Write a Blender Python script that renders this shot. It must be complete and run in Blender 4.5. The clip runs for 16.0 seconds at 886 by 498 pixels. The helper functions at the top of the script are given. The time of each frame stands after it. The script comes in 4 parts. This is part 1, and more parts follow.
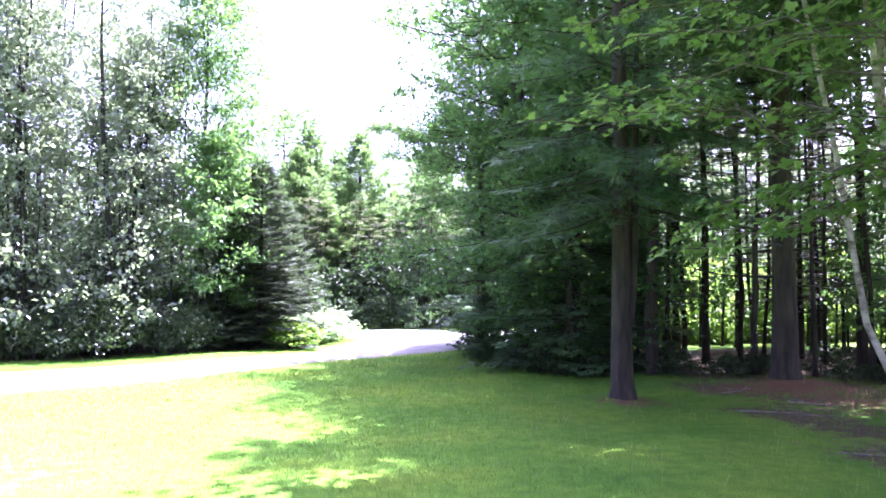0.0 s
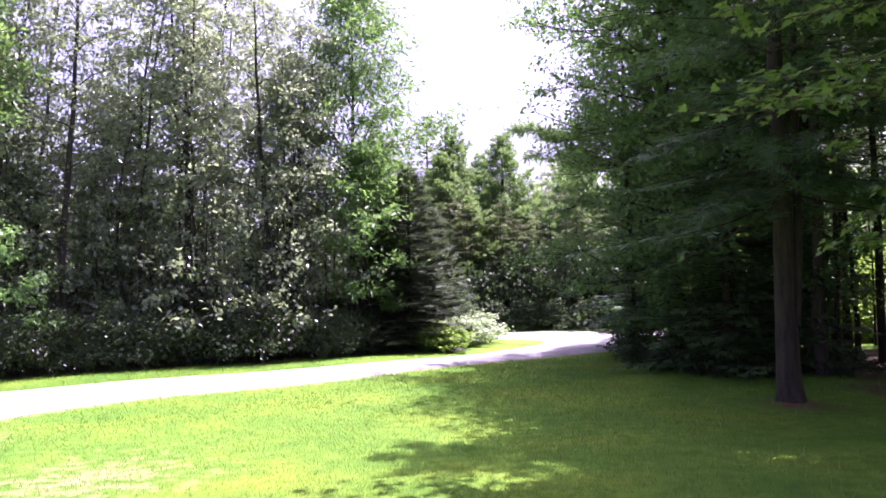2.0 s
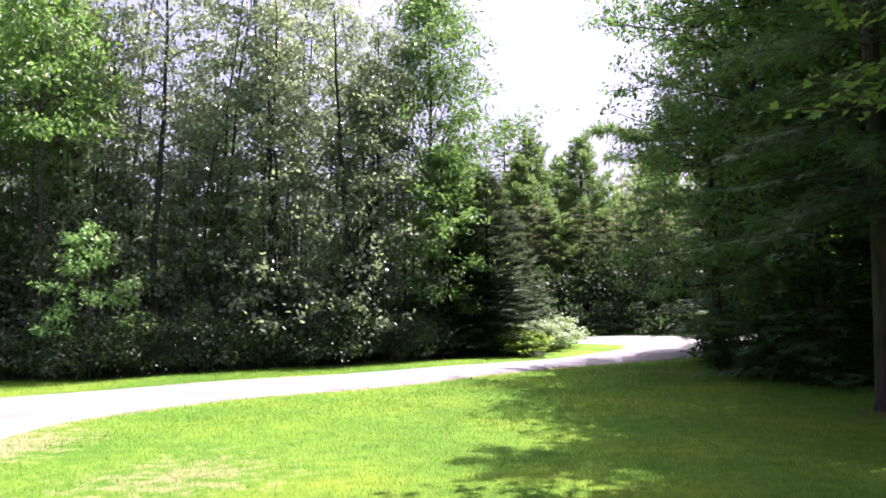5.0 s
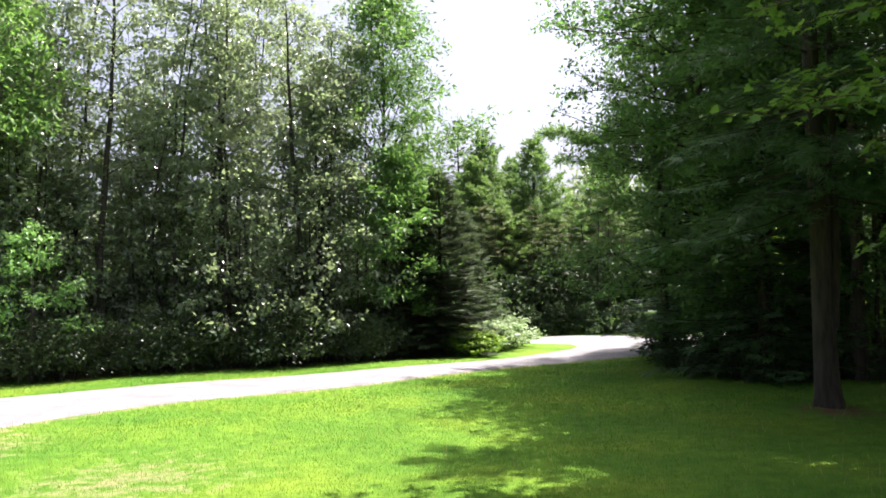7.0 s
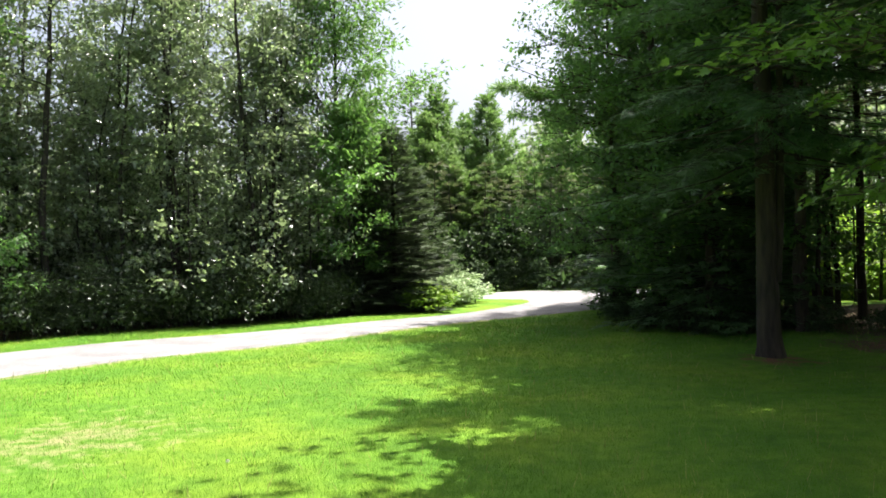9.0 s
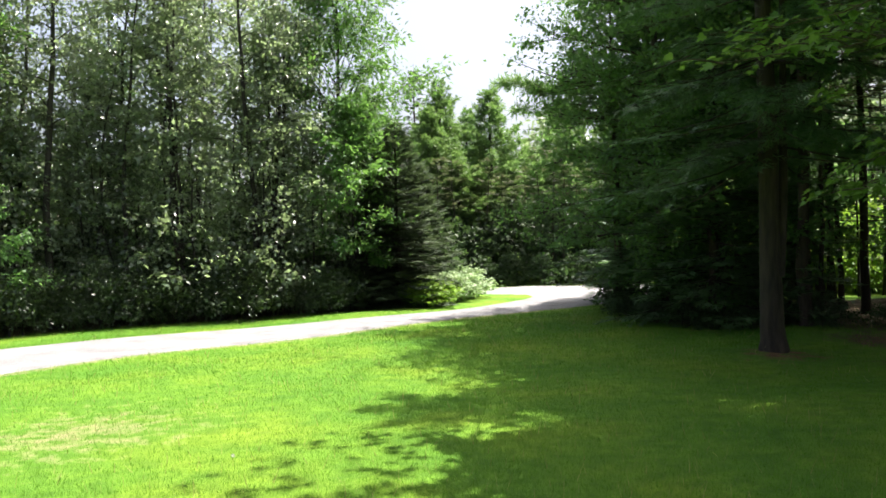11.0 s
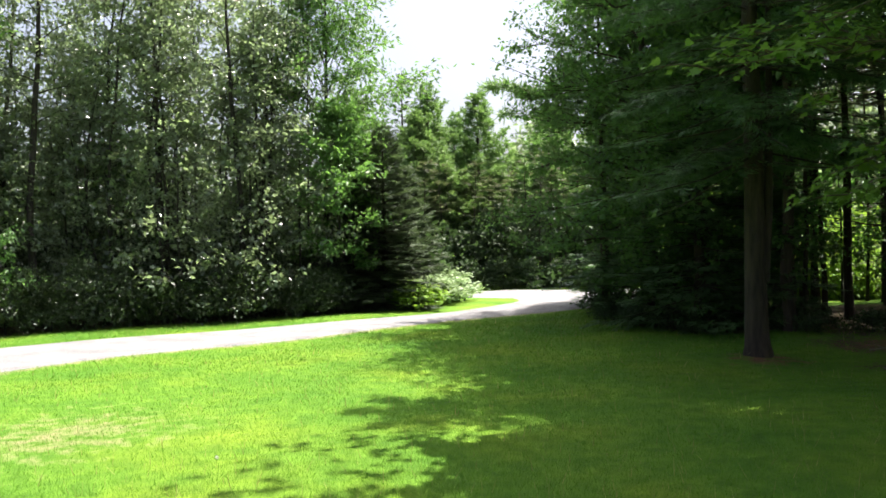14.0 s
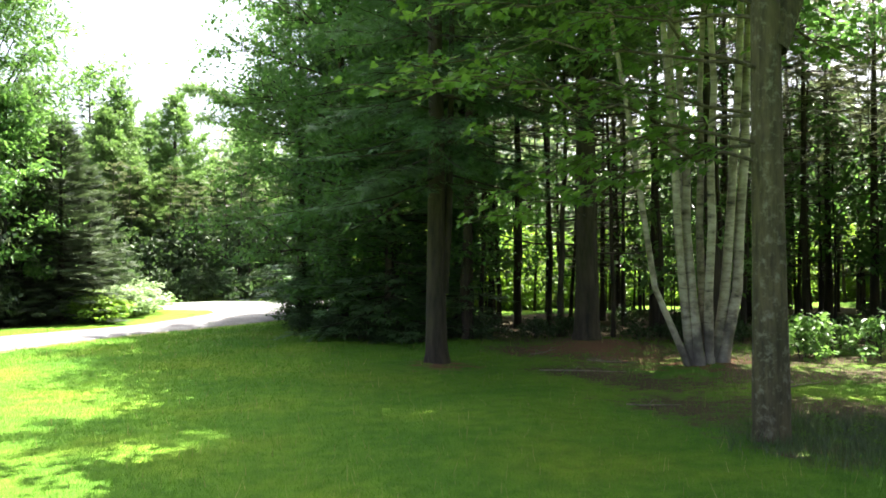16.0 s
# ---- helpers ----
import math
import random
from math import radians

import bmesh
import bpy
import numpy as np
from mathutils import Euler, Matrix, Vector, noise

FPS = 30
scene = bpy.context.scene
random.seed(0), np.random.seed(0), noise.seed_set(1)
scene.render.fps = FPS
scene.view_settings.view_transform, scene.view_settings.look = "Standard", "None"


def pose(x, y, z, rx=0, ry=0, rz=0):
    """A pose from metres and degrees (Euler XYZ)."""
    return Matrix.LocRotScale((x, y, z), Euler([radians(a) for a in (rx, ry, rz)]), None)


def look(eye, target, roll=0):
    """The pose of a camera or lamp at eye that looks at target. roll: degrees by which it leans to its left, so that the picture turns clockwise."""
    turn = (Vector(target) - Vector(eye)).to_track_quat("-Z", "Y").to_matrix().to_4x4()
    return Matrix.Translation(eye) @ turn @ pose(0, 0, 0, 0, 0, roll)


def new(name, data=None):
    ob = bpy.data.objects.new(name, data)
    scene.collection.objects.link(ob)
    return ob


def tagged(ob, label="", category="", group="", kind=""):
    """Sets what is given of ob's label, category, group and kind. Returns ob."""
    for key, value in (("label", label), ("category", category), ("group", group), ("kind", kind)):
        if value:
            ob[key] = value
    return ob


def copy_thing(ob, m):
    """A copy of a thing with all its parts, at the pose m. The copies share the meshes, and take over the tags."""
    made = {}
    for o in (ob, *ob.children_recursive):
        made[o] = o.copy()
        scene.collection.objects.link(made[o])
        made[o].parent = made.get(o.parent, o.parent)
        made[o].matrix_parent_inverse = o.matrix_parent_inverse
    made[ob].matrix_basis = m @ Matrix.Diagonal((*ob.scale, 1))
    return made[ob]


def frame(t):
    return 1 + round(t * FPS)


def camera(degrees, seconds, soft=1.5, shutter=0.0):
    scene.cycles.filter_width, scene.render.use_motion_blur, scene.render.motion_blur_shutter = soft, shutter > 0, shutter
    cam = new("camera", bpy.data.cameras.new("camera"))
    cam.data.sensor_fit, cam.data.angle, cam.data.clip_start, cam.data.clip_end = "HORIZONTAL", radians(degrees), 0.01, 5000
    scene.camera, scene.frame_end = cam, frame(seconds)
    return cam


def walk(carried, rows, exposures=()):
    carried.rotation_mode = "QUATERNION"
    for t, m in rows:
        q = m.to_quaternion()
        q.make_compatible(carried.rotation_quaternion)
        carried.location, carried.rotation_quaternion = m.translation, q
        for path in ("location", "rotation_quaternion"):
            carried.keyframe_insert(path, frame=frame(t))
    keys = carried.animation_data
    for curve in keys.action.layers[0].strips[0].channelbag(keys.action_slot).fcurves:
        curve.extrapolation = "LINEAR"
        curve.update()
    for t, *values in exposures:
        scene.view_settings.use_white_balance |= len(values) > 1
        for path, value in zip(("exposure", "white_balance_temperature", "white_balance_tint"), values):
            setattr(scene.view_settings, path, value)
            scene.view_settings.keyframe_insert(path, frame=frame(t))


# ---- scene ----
cam = camera(58.3, 16.0, soft=1.7)
PATH = [
    (0.0, pose(0.015, -0.047, 1.621, 92.80, -0.00, 0.00)),
    (0.5, pose(-0.001, -0.045, 1.623, 92.85, 0.53, 3.32)),
    (1.0, pose(-0.016, -0.036, 1.626, 93.15, 0.91, 6.73)),
    (1.5, pose(-0.023, -0.034, 1.630, 93.17, 1.06, 8.53)),
    (2.0, pose(-0.027, -0.037, 1.631, 93.06, 1.38, 10.42)),
    (2.5, pose(-0.032, -0.035, 1.637, 92.96, 1.57, 11.43)),
    (3.0, pose(-0.045, -0.033, 1.639, 93.29, 1.51, 14.25)),
    (3.5, pose(-0.051, -0.030, 1.639, 93.17, 1.52, 14.74)),
    (4.0, pose(-0.053, -0.023, 1.638, 92.92, 1.00, 15.12)),
    (4.2, pose(-0.057, -0.018, 1.638, 93.29, 1.11, 15.31)),
    (6.3, pose(-0.034, -0.027, 1.632, 93.51, 1.04, 16.55)),
    (6.5, pose(-0.024, -0.031, 1.632, 93.68, 0.97, 15.76)),
    (7.0, pose(-0.012, -0.029, 1.628, 93.42, 1.49, 12.72)),
    (7.5, pose(-0.002, -0.029, 1.619, 92.39, 1.05, 10.17)),
    (8.0, pose(-0.003, -0.014, 1.610, 91.01, 1.32, 9.64)),
    (8.5, pose(0.000, -0.004, 1.604, 90.46, 1.89, 9.59)),
    (9.0, pose(-0.000, 0.000, 1.600, 90.23, 1.75, 9.41)),
    (11.3, pose(-0.005, -0.025, 1.599, 89.90, 1.84, 9.65)),
    (11.5, pose(-0.005, -0.028, 1.601, 90.10, 1.65, 9.64)),
    (12.0, pose(-0.002, -0.023, 1.600, 90.16, 1.48, 9.63)),
    (12.5, pose(-0.006, -0.020, 1.598, 90.28, 2.01, 9.83)),
    (13.0, pose(-0.010, -0.015, 1.593, 89.81, 1.84, 9.70)),
    (13.5, pose(-0.007, -0.013, 1.592, 89.88, 1.61, 9.30)),
    (14.0, pose(-0.007, -0.011, 1.589, 90.13, 1.42, 8.66)),
    (14.5, pose(-0.010, -0.008, 1.587, 90.10, 1.62, 8.74)),
    (15.0, pose(0.009, -0.017, 1.586, 89.75, 1.95, 7.04)),
    (15.1, pose(0.026, -0.022, 1.586, 89.99, 1.96, 5.47)),
    (15.5, pose(0.092, -0.040, 1.586, 91.37, 1.36, -2.66)),
    (15.7, pose(0.119, -0.048, 1.584, 91.05, 0.53, -7.21)),
    (16.0, pose(0.161, -0.060, 1.580, 90.65, 0.32, -12.42)),
]
EXPOSURES = [(0.0, 3.6, 5250, 58), (1.0, 2.75, 5500, 62), (2.0, 2.2, 5750, 66), (4.2, 1.94, 6000, 52), (6.3, 1.85, 6300, 31), (7.5, 1.82, 6450, 19),
             (9.0, 1.8, 6500, 14), (12.0, 1.82, 6500, 14), (14.5, 1.8, 6500, 14), (15.2, 1.78, 6500, 14), (15.6, 1.88, 6500, 14), (16.0, 2.78, 6500, 12)]
walk(cam, PATH, EXPOSURES)

# ---- sky and sun ----
SUN_AZ, SUN_EL = 46.0, 65.0          # degrees to the right of +y, and above the horizon
world = bpy.data.worlds.new("sky")
scene.world = world
world.use_nodes = True
wn = world.node_tree
sky = wn.nodes.new("ShaderNodeTexSky")
sky.sky_type, sky.sun_disc = "NISHITA", False
sky.sun_elevation, sky.sun_rotation = radians(SUN_EL), radians(SUN_AZ)
sky.air_density, sky.dust_density, sky.ozone_density = 0.9, 6.0, 0.8
background = wn.nodes["Background"]
background.inputs["Strength"].default_value = 0.087
haze = wn.nodes.new("ShaderNodeHueSaturation")      # a pale, hazy summer sky
haze.inputs["Saturation"].default_value = 0.72
wn.links.new(sky.outputs[0], haze.inputs["Color"])
wn.links.new(haze.outputs[0], background.inputs["Color"])
sun_data = bpy.data.lights.new("sun", "SUN")
sun_data.energy, sun_data.angle, sun_data.color = 4.6, radians(0.53), (1.0, 0.95, 0.86)
sun = new("sun", sun_data)
sa, se = radians(SUN_AZ), radians(SUN_EL)
sun_way = Vector((math.sin(sa) * math.cos(se), math.cos(sa) * math.cos(se), math.sin(se)))
sun.matrix_world = look(sun_way * 60, (0, 0, 0))

# ---- materials ----


def material(name):
    m = bpy.data.materials.new(name)
    m.use_nodes = True
    return m, m.node_tree.nodes, m.node_tree.links, m.node_tree.nodes["Principled BSDF"]


def ramp(nodes, stops):
    r = nodes.new("ShaderNodeValToRGB")
    e = r.color_ramp.elements
    while len(e) < len(stops):
        e.new(0.5)
    for k, (p, c) in zip(e, stops):
        k.position, k.color = p, (*c, 1)
    return r


def noise_tex(nodes, links, scale, detail=4, rough=0.55, coord="Object", stretch=(1, 1, 1)):
    tc, mp, n = nodes.new("ShaderNodeTexCoord"), nodes.new("ShaderNodeMapping"), nodes.new("ShaderNodeTexNoise")
    mp.inputs["Scale"].default_value = stretch
    n.inputs["Scale"].default_value, n.inputs["Detail"].default_value, n.inputs["Roughness"].default_value = scale, detail, rough
    links.new(tc.outputs[coord], mp.inputs[0])
    links.new(mp.outputs[0], n.inputs["Vector"])
    return n


def mixer(nodes, links, fac, a, b, mode="MIX"):
    m = nodes.new("ShaderNodeMix")
    m.data_type, m.blend_type = "RGBA", mode
    for sock, v in ((m.inputs[0], fac), (m.inputs[6], a), (m.inputs[7], b)):
        if isinstance(v, (int, float)):
            sock.default_value = v
        elif isinstance(v, tuple):
            sock.default_value = (*v, 1)
        else:
            links.new(v, sock)
    return m.outputs[2]


def bump(nodes, links, height, strength, distance, bsdf):
    b = nodes.new("ShaderNodeBump")
    b.inputs["Strength"].default_value, b.inputs["Distance"].default_value = strength, distance
    links.new(height, b.inputs["Height"])
    links.new(b.outputs[0], bsdf.inputs["Normal"])


def leaf_material(name, dark, light, through_colour, share=0.42, rough=0.42, spec=0.5):
    """A thin leaf: a glossy upper side, light shining through, each leaf with a tone of its own."""
    m, nodes, links, p = material(name)
    geo, info = nodes.new("ShaderNodeNewGeometry"), nodes.new("ShaderNodeObjectInfo")
    tone = ramp(nodes, [(0.0, dark), (0.55, tuple((a + b) / 2 for a, b in zip(dark, light))), (1.0, light)])
    links.new(geo.outputs["Random Per Island"], tone.inputs[0])
    drift = noise_tex(nodes, links, 2.2, 3, 0.7)
    hue = nodes.new("ShaderNodeHueSaturation")
    for a, lo, hi, src in (("Hue", 0.485, 0.512, info.outputs["Random"]), ("Value", 0.3, 1.7, drift.outputs[0])):
        mr = nodes.new("ShaderNodeMapRange")
        mr.inputs["To Min"].default_value, mr.inputs["To Max"].default_value = lo, hi
        links.new(src, mr.inputs[0])
        links.new(mr.outputs[0], hue.inputs[a])
    links.new(tone.outputs[0], hue.inputs["Color"])
    links.new(hue.outputs[0], p.inputs["Base Color"])
    p.inputs["Roughness"].default_value = rough
    p.inputs["Specular IOR Level"].default_value = spec
    tr = nodes.new("ShaderNodeBsdfTranslucent")
    tint = mixer(nodes, links, 0.65, hue.outputs[0], through_colour)
    links.new(tint, tr.inputs["Color"])
    mix = nodes.new("ShaderNodeMixShader")
    mix.inputs[0].default_value = share
    links.new(p.outputs[0], mix.inputs[1])
    links.new(tr.outputs[0], mix.inputs[2])
    links.new(mix.outputs[0], nodes["Material Output"].inputs["Surface"])
    return m


def bark_material(name, dark, light, scale=9.0, depth=0.02, moss=None):
    m, nodes, links, p = material(name)
    furrow = noise_tex(nodes, links, scale, 6, 0.65, stretch=(1, 1, 0.16))
    patch = noise_tex(nodes, links, 1.7, 3)
    c = ramp(nodes, [(0.34, dark), (0.5, tuple((a + b) / 2 for a, b in zip(dark, light))), (0.68, light)])
    links.new(furrow.outputs[0], c.inputs[0])
    shade = ramp(nodes, [(0.3, (0.65, 0.65, 0.65)), (0.7, (1.15, 1.12, 1.05))])
    links.new(patch.outputs[0], shade.inputs[0])
    col = mixer(nodes, links, 1.0, c.outputs[0], shade.outputs[0], "MULTIPLY")
    if moss:
        spot = noise_tex(nodes, links, 13.0, 5, 0.7)
        f = ramp(nodes, [(0.53, (0, 0, 0)), (0.68, (0.55, 0.55, 0.55))])
        links.new(spot.outputs[0], f.inputs[0])
        col = mixer(nodes, links, f.outputs[0], col, moss)
    links.new(col, p.inputs["Base Color"])
    p.inputs["Roughness"].default_value = 0.9
    bump(nodes, links, furrow.outputs[0], 0.9, depth, p)
    return m


def birch_material():
    m, nodes, links, p = material("birch_bark")
    band = noise_tex(nodes, links, 4.0, 5, 0.65, stretch=(1, 1, 3.2))
    blot = noise_tex(nodes, links, 3.2, 4, 0.6)
    c = ramp(nodes, [(0.32, (0.04, 0.036, 0.03)), (0.4, (0.22, 0.195, 0.145)), (0.53, (0.37, 0.335, 0.255)), (0.8, (0.5, 0.46, 0.36))])
    links.new(band.outputs[0], c.inputs[0])
    f = ramp(nodes, [(0.36, (0.45, 0.42, 0.36)), (0.52, (1, 1, 1))])
    links.new(blot.outputs[0], f.inputs[0])
    papery = mixer(nodes, links, 1.0, c.outputs[0], f.outputs[0], "MULTIPLY")
    tc, sep = nodes.new("ShaderNodeTexCoord"), nodes.new("ShaderNodeSeparateXYZ")
    links.new(tc.outputs["Object"], sep.inputs[0])
    high = nodes.new("ShaderNodeMath")
    high.operation = "MULTIPLY_ADD"
    high.inputs[1].default_value = 0.55
    links.new(sep.outputs["Z"], high.inputs[0])
    links.new(blot.outputs[0], high.inputs[2])
    old = ramp(nodes, [(0.3, (0.05, 0.042, 0.035)), (0.75, (0.22, 0.2, 0.17))])      # rough old bark at the root
    links.new(blot.outputs[0], old.inputs[0])
    g = ramp(nodes, [(0.62, (0, 0, 0)), (0.9, (1, 1, 1))])
    links.new(high.outputs[0], g.inputs[0])
    links.new(mixer(nodes, links, g.outputs[0], old.outputs[0], papery), p.inputs["Base Color"])
    p.inputs["Roughness"].default_value = 0.7
    bump(nodes, links, band.outputs[0], 0.5, 0.006, p)
    return m


BARK = bark_material("grey_brown_bark", (0.011, 0.0085, 0.0055), (0.055, 0.041, 0.027), 14, 0.03)
BARK_PINE = bark_material("pine_bark", (0.013, 0.0105, 0.0065), (0.064, 0.05, 0.033), 9, 0.03)
BARK_MAPLE = bark_material("maple_bark", (0.035, 0.03, 0.016), (0.11, 0.092, 0.05), 20, 0.008, moss=(0.22, 0.22, 0.165))
BARK_THIN = bark_material("sapling_bark", (0.009, 0.008, 0.007), (0.04, 0.035, 0.029), 22, 0.006)
BARK_DEAD = bark_material("bare_wood", (0.09, 0.08, 0.07), (0.26, 0.22, 0.18), 18, 0.01)
BARK_BIRCH = birch_material()
LEAF_ASPEN = leaf_material("aspen_leaf", (0.022, 0.042, 0.025), (0.2, 0.26, 0.175), (0.38, 0.52, 0.2), 0.48, 0.28, 1.0)
LEAF_ASH = leaf_material("ash_leaf", (0.045, 0.11, 0.03), (0.14, 0.255, 0.065), (0.24, 0.48, 0.08), 0.42, 0.42, 0.5)
LEAF_MAPLE = leaf_material("maple_leaf", (0.045, 0.118, 0.022), (0.13, 0.245, 0.046), (0.25, 0.47, 0.06), 0.47, 0.5, 0.3)
LEAF_WOOD = leaf_material("beech_leaf", (0.036, 0.09, 0.03), (0.105, 0.2, 0.062), (0.19, 0.41, 0.07), 0.45, 0.5, 0.35)
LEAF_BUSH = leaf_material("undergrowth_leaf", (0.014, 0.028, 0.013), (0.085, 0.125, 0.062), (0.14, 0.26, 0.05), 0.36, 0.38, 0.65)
# darker copy of the undergrowth leaf, with the shade put into its colour
LEAF_SHADED = leaf_material("shaded_undergrowth_leaf", (0.014, 0.03, 0.012), (0.05, 0.085, 0.035), (0.09, 0.18, 0.04), 0.3, 0.55, 0.3)
LEAF_PALE = leaf_material("pale_shrub_leaf", (0.14, 0.23, 0.09), (0.38, 0.47, 0.28), (0.34, 0.5, 0.16), 0.35, 0.5, 0.4)
LEAF_SAPLING = leaf_material("sapling_leaf", (0.075, 0.18, 0.05), (0.2, 0.36, 0.125), (0.27, 0.55, 0.1), 0.43, 0.4, 0.6)
LEAF_FERN = leaf_material("yellow_green_leaf", (0.1, 0.2, 0.03), (0.22, 0.36, 0.06), (0.36, 0.6, 0.06), 0.45, 0.5, 0.35)
NEEDLE_SPRUCE = leaf_material("spruce_needle", (0.026, 0.044, 0.024), (0.08, 0.112, 0.056), (0.12, 0.19, 0.06), 0.25, 0.6, 0.25)
NEEDLE_PINE = leaf_material("pine_needle", (0.055, 0.115, 0.04), (0.17, 0.28, 0.09), (0.27, 0.48, 0.1), 0.35, 0.5, 0.4)
NEEDLE_OLD = leaf_material("sparse_old_needle", (0.035, 0.045, 0.024), (0.1, 0.115, 0.06), (0.18, 0.22, 0.08), 0.3, 0.5, 0.4)
NEEDLE_HEMLOCK = leaf_material("hemlock_needle", (0.033, 0.083, 0.034), (0.092, 0.172, 0.064), (0.14, 0.31, 0.07), 0.3, 0.5, 0.4)
BLADE = leaf_material("grass_blade", (0.054, 0.15, 0.014), (0.102, 0.22, 0.025), (0.17, 0.39, 0.02), 0.42, 0.55, 0.12)
STRAW = leaf_material("dry_grass_stem", (0.2, 0.2, 0.07), (0.36, 0.33, 0.14), (0.4, 0.4, 0.15), 0.3, 0.6, 0.3)


def ground_material():
    """Mown grass, brown leaf litter, rust-red needles and worn earth, told apart by the sheet's cover layer."""
    m, nodes, links, p = material("lawn_and_litter")
    cover = nodes.new("ShaderNodeAttribute")
    cover.attribute_name = "cover"
    sep = nodes.new("ShaderNodeSeparateColor")
    links.new(cover.outputs["Color"], sep.inputs[0])
    fine, mid, broad = noise_tex(nodes, links, 55, 5, 0.7), noise_tex(nodes, links, 5, 4), noise_tex(nodes, links, 0.55, 3)
    g1 = ramp(nodes, [(0.3, (0.046, 0.115, 0.009)), (0.5, (0.08, 0.175, 0.013)), (0.72, (0.122, 0.24, 0.022))])
    links.new(fine.outputs[0], g1.inputs[0])
    g2 = ramp(nodes, [(0.35, (0.75, 0.8, 0.7)), (0.65, (1.2, 1.15, 1.1))])
    links.new(mid.outputs[0], g2.inputs[0])
    g3 = ramp(nodes, [(0.33, (0.66, 0.82, 0.75)), (0.5, (1.0, 1.0, 0.95)), (0.66, (1.5, 1.15, 1.05))])
    links.new(broad.outputs[0], g3.inputs[0])
    grass = mixer(nodes, links, 1.0, mixer(nodes, links, 1.0, g1.outputs[0], g2.outputs[0], "MULTIPLY"), g3.outputs[0], "MULTIPLY")
    lit = ramp(nodes, [(0.3, (0.022, 0.018, 0.01)), (0.5, (0.065, 0.05, 0.027)), (0.7, (0.13, 0.1, 0.055))])
    links.new(noise_tex(nodes, links, 26, 5, 0.7).outputs[0], lit.inputs[0])
    ned = ramp(nodes, [(0.3, (0.05, 0.026, 0.015)), (0.52, (0.14, 0.072, 0.04)), (0.75, (0.3, 0.18, 0.1))])
    links.new(noise_tex(nodes, links, 40, 6, 0.75, stretch=(1, 3, 1)).outputs[0], ned.inputs[0])
    dirt = ramp(nodes, [(0.3, (0.12, 0.13, 0.045)), (0.7, (0.24, 0.24, 0.11))])
    links.new(fine.outputs[0], dirt.inputs[0])
    col = grass
    for chan, tex in ((0, lit), (1, ned), (2, dirt)):
        add = nodes.new("ShaderNodeMath")
        add.operation = "MULTIPLY_ADD"
        links.new(mid.outputs[0], add.inputs[0])
        add.inputs[1].default_value = 0.9
        links.new(sep.outputs[chan], add.inputs[2])
        f = ramp(nodes, [(0.78, (0, 0, 0)), (1.05, (1, 1, 1))])
        links.new(add.outputs[0], f.inputs[0])
        col = mixer(nodes, links, f.outputs[0], col, tex.outputs[0])
    links.new(col, p.inputs["Base Color"])
    p.inputs["Roughness"].default_value = 0.95
    p.inputs["Specular IOR Level"].default_value = 0.2
    bump(nodes, links, fine.outputs[0], 0.6, 0.03, p)
    return m


def gravel_material():
    m, nodes, links, p = material("pale_gravel")
    fine, mid = noise_tex(nodes, links, 70, 6, 0.75), noise_tex(nodes, links, 1.3, 4)
    c = ramp(nodes, [(0.3, (0.1, 0.099, 0.103)), (0.5, (0.205, 0.203, 0.21)), (0.72, (0.305, 0.303, 0.312))])
    links.new(fine.outputs[0], c.inputs[0])
    d = ramp(nodes, [(0.35, (0.72, 0.715, 0.7)), (0.65, (1.08, 1.075, 1.06))])
    links.new(mid.outputs[0], d.inputs[0])
    links.new(mixer(nodes, links, 1.0, c.outputs[0], d.outputs[0], "MULTIPLY"), p.inputs["Base Color"])
    p.inputs["Roughness"].default_value = 0.95
    bump(nodes, links, fine.outputs[0], 0.8, 0.02, p)
    return m


GROUND, GRAVEL = ground_material(), gravel_material()

# ---- building helpers ----
RNG = np.random.default_rng(7)


def mesh_of(name, v, f, mat):
    """A mesh from arrays of vertices and of equal-sided faces."""
    v, f = np.asarray(v, np.float32), np.asarray(f, np.int32)
    me = bpy.data.meshes.new(name)
    k = f.shape[1]
    me.vertices.add(len(v))
    me.vertices.foreach_set("co", v.ravel())
    me.loops.add(f.size)
    me.loops.foreach_set("vertex_index", f.ravel())
    me.polygons.add(len(f))
    me.polygons.foreach_set("loop_start", np.arange(0, f.size, k, dtype=np.int32))
    me.materials.append(mat)
    me.update(calc_edges=True)
    me.validate()
    return me


def smooth(me):
    me.polygons.foreach_set("use_smooth", np.ones(len(me.polygons), bool))
    return me


def part(name, me, parent, label=""):
    ob = new(name, me)
    ob.parent = parent
    return tagged(ob, label)


def thing(name, label, category, group=""):
    return tagged(new(name), label, category, group)


def joined(pieces):
    vs, fs, n = [], [], 0
    for v, f in pieces:
        vs.append(v)
        fs.append(f + n)
        n += len(v)
    return np.concatenate(vs), np.concatenate(fs)


def unit(a):
    return a / np.maximum(np.linalg.norm(a, axis=-1, keepdims=True), 1e-9)


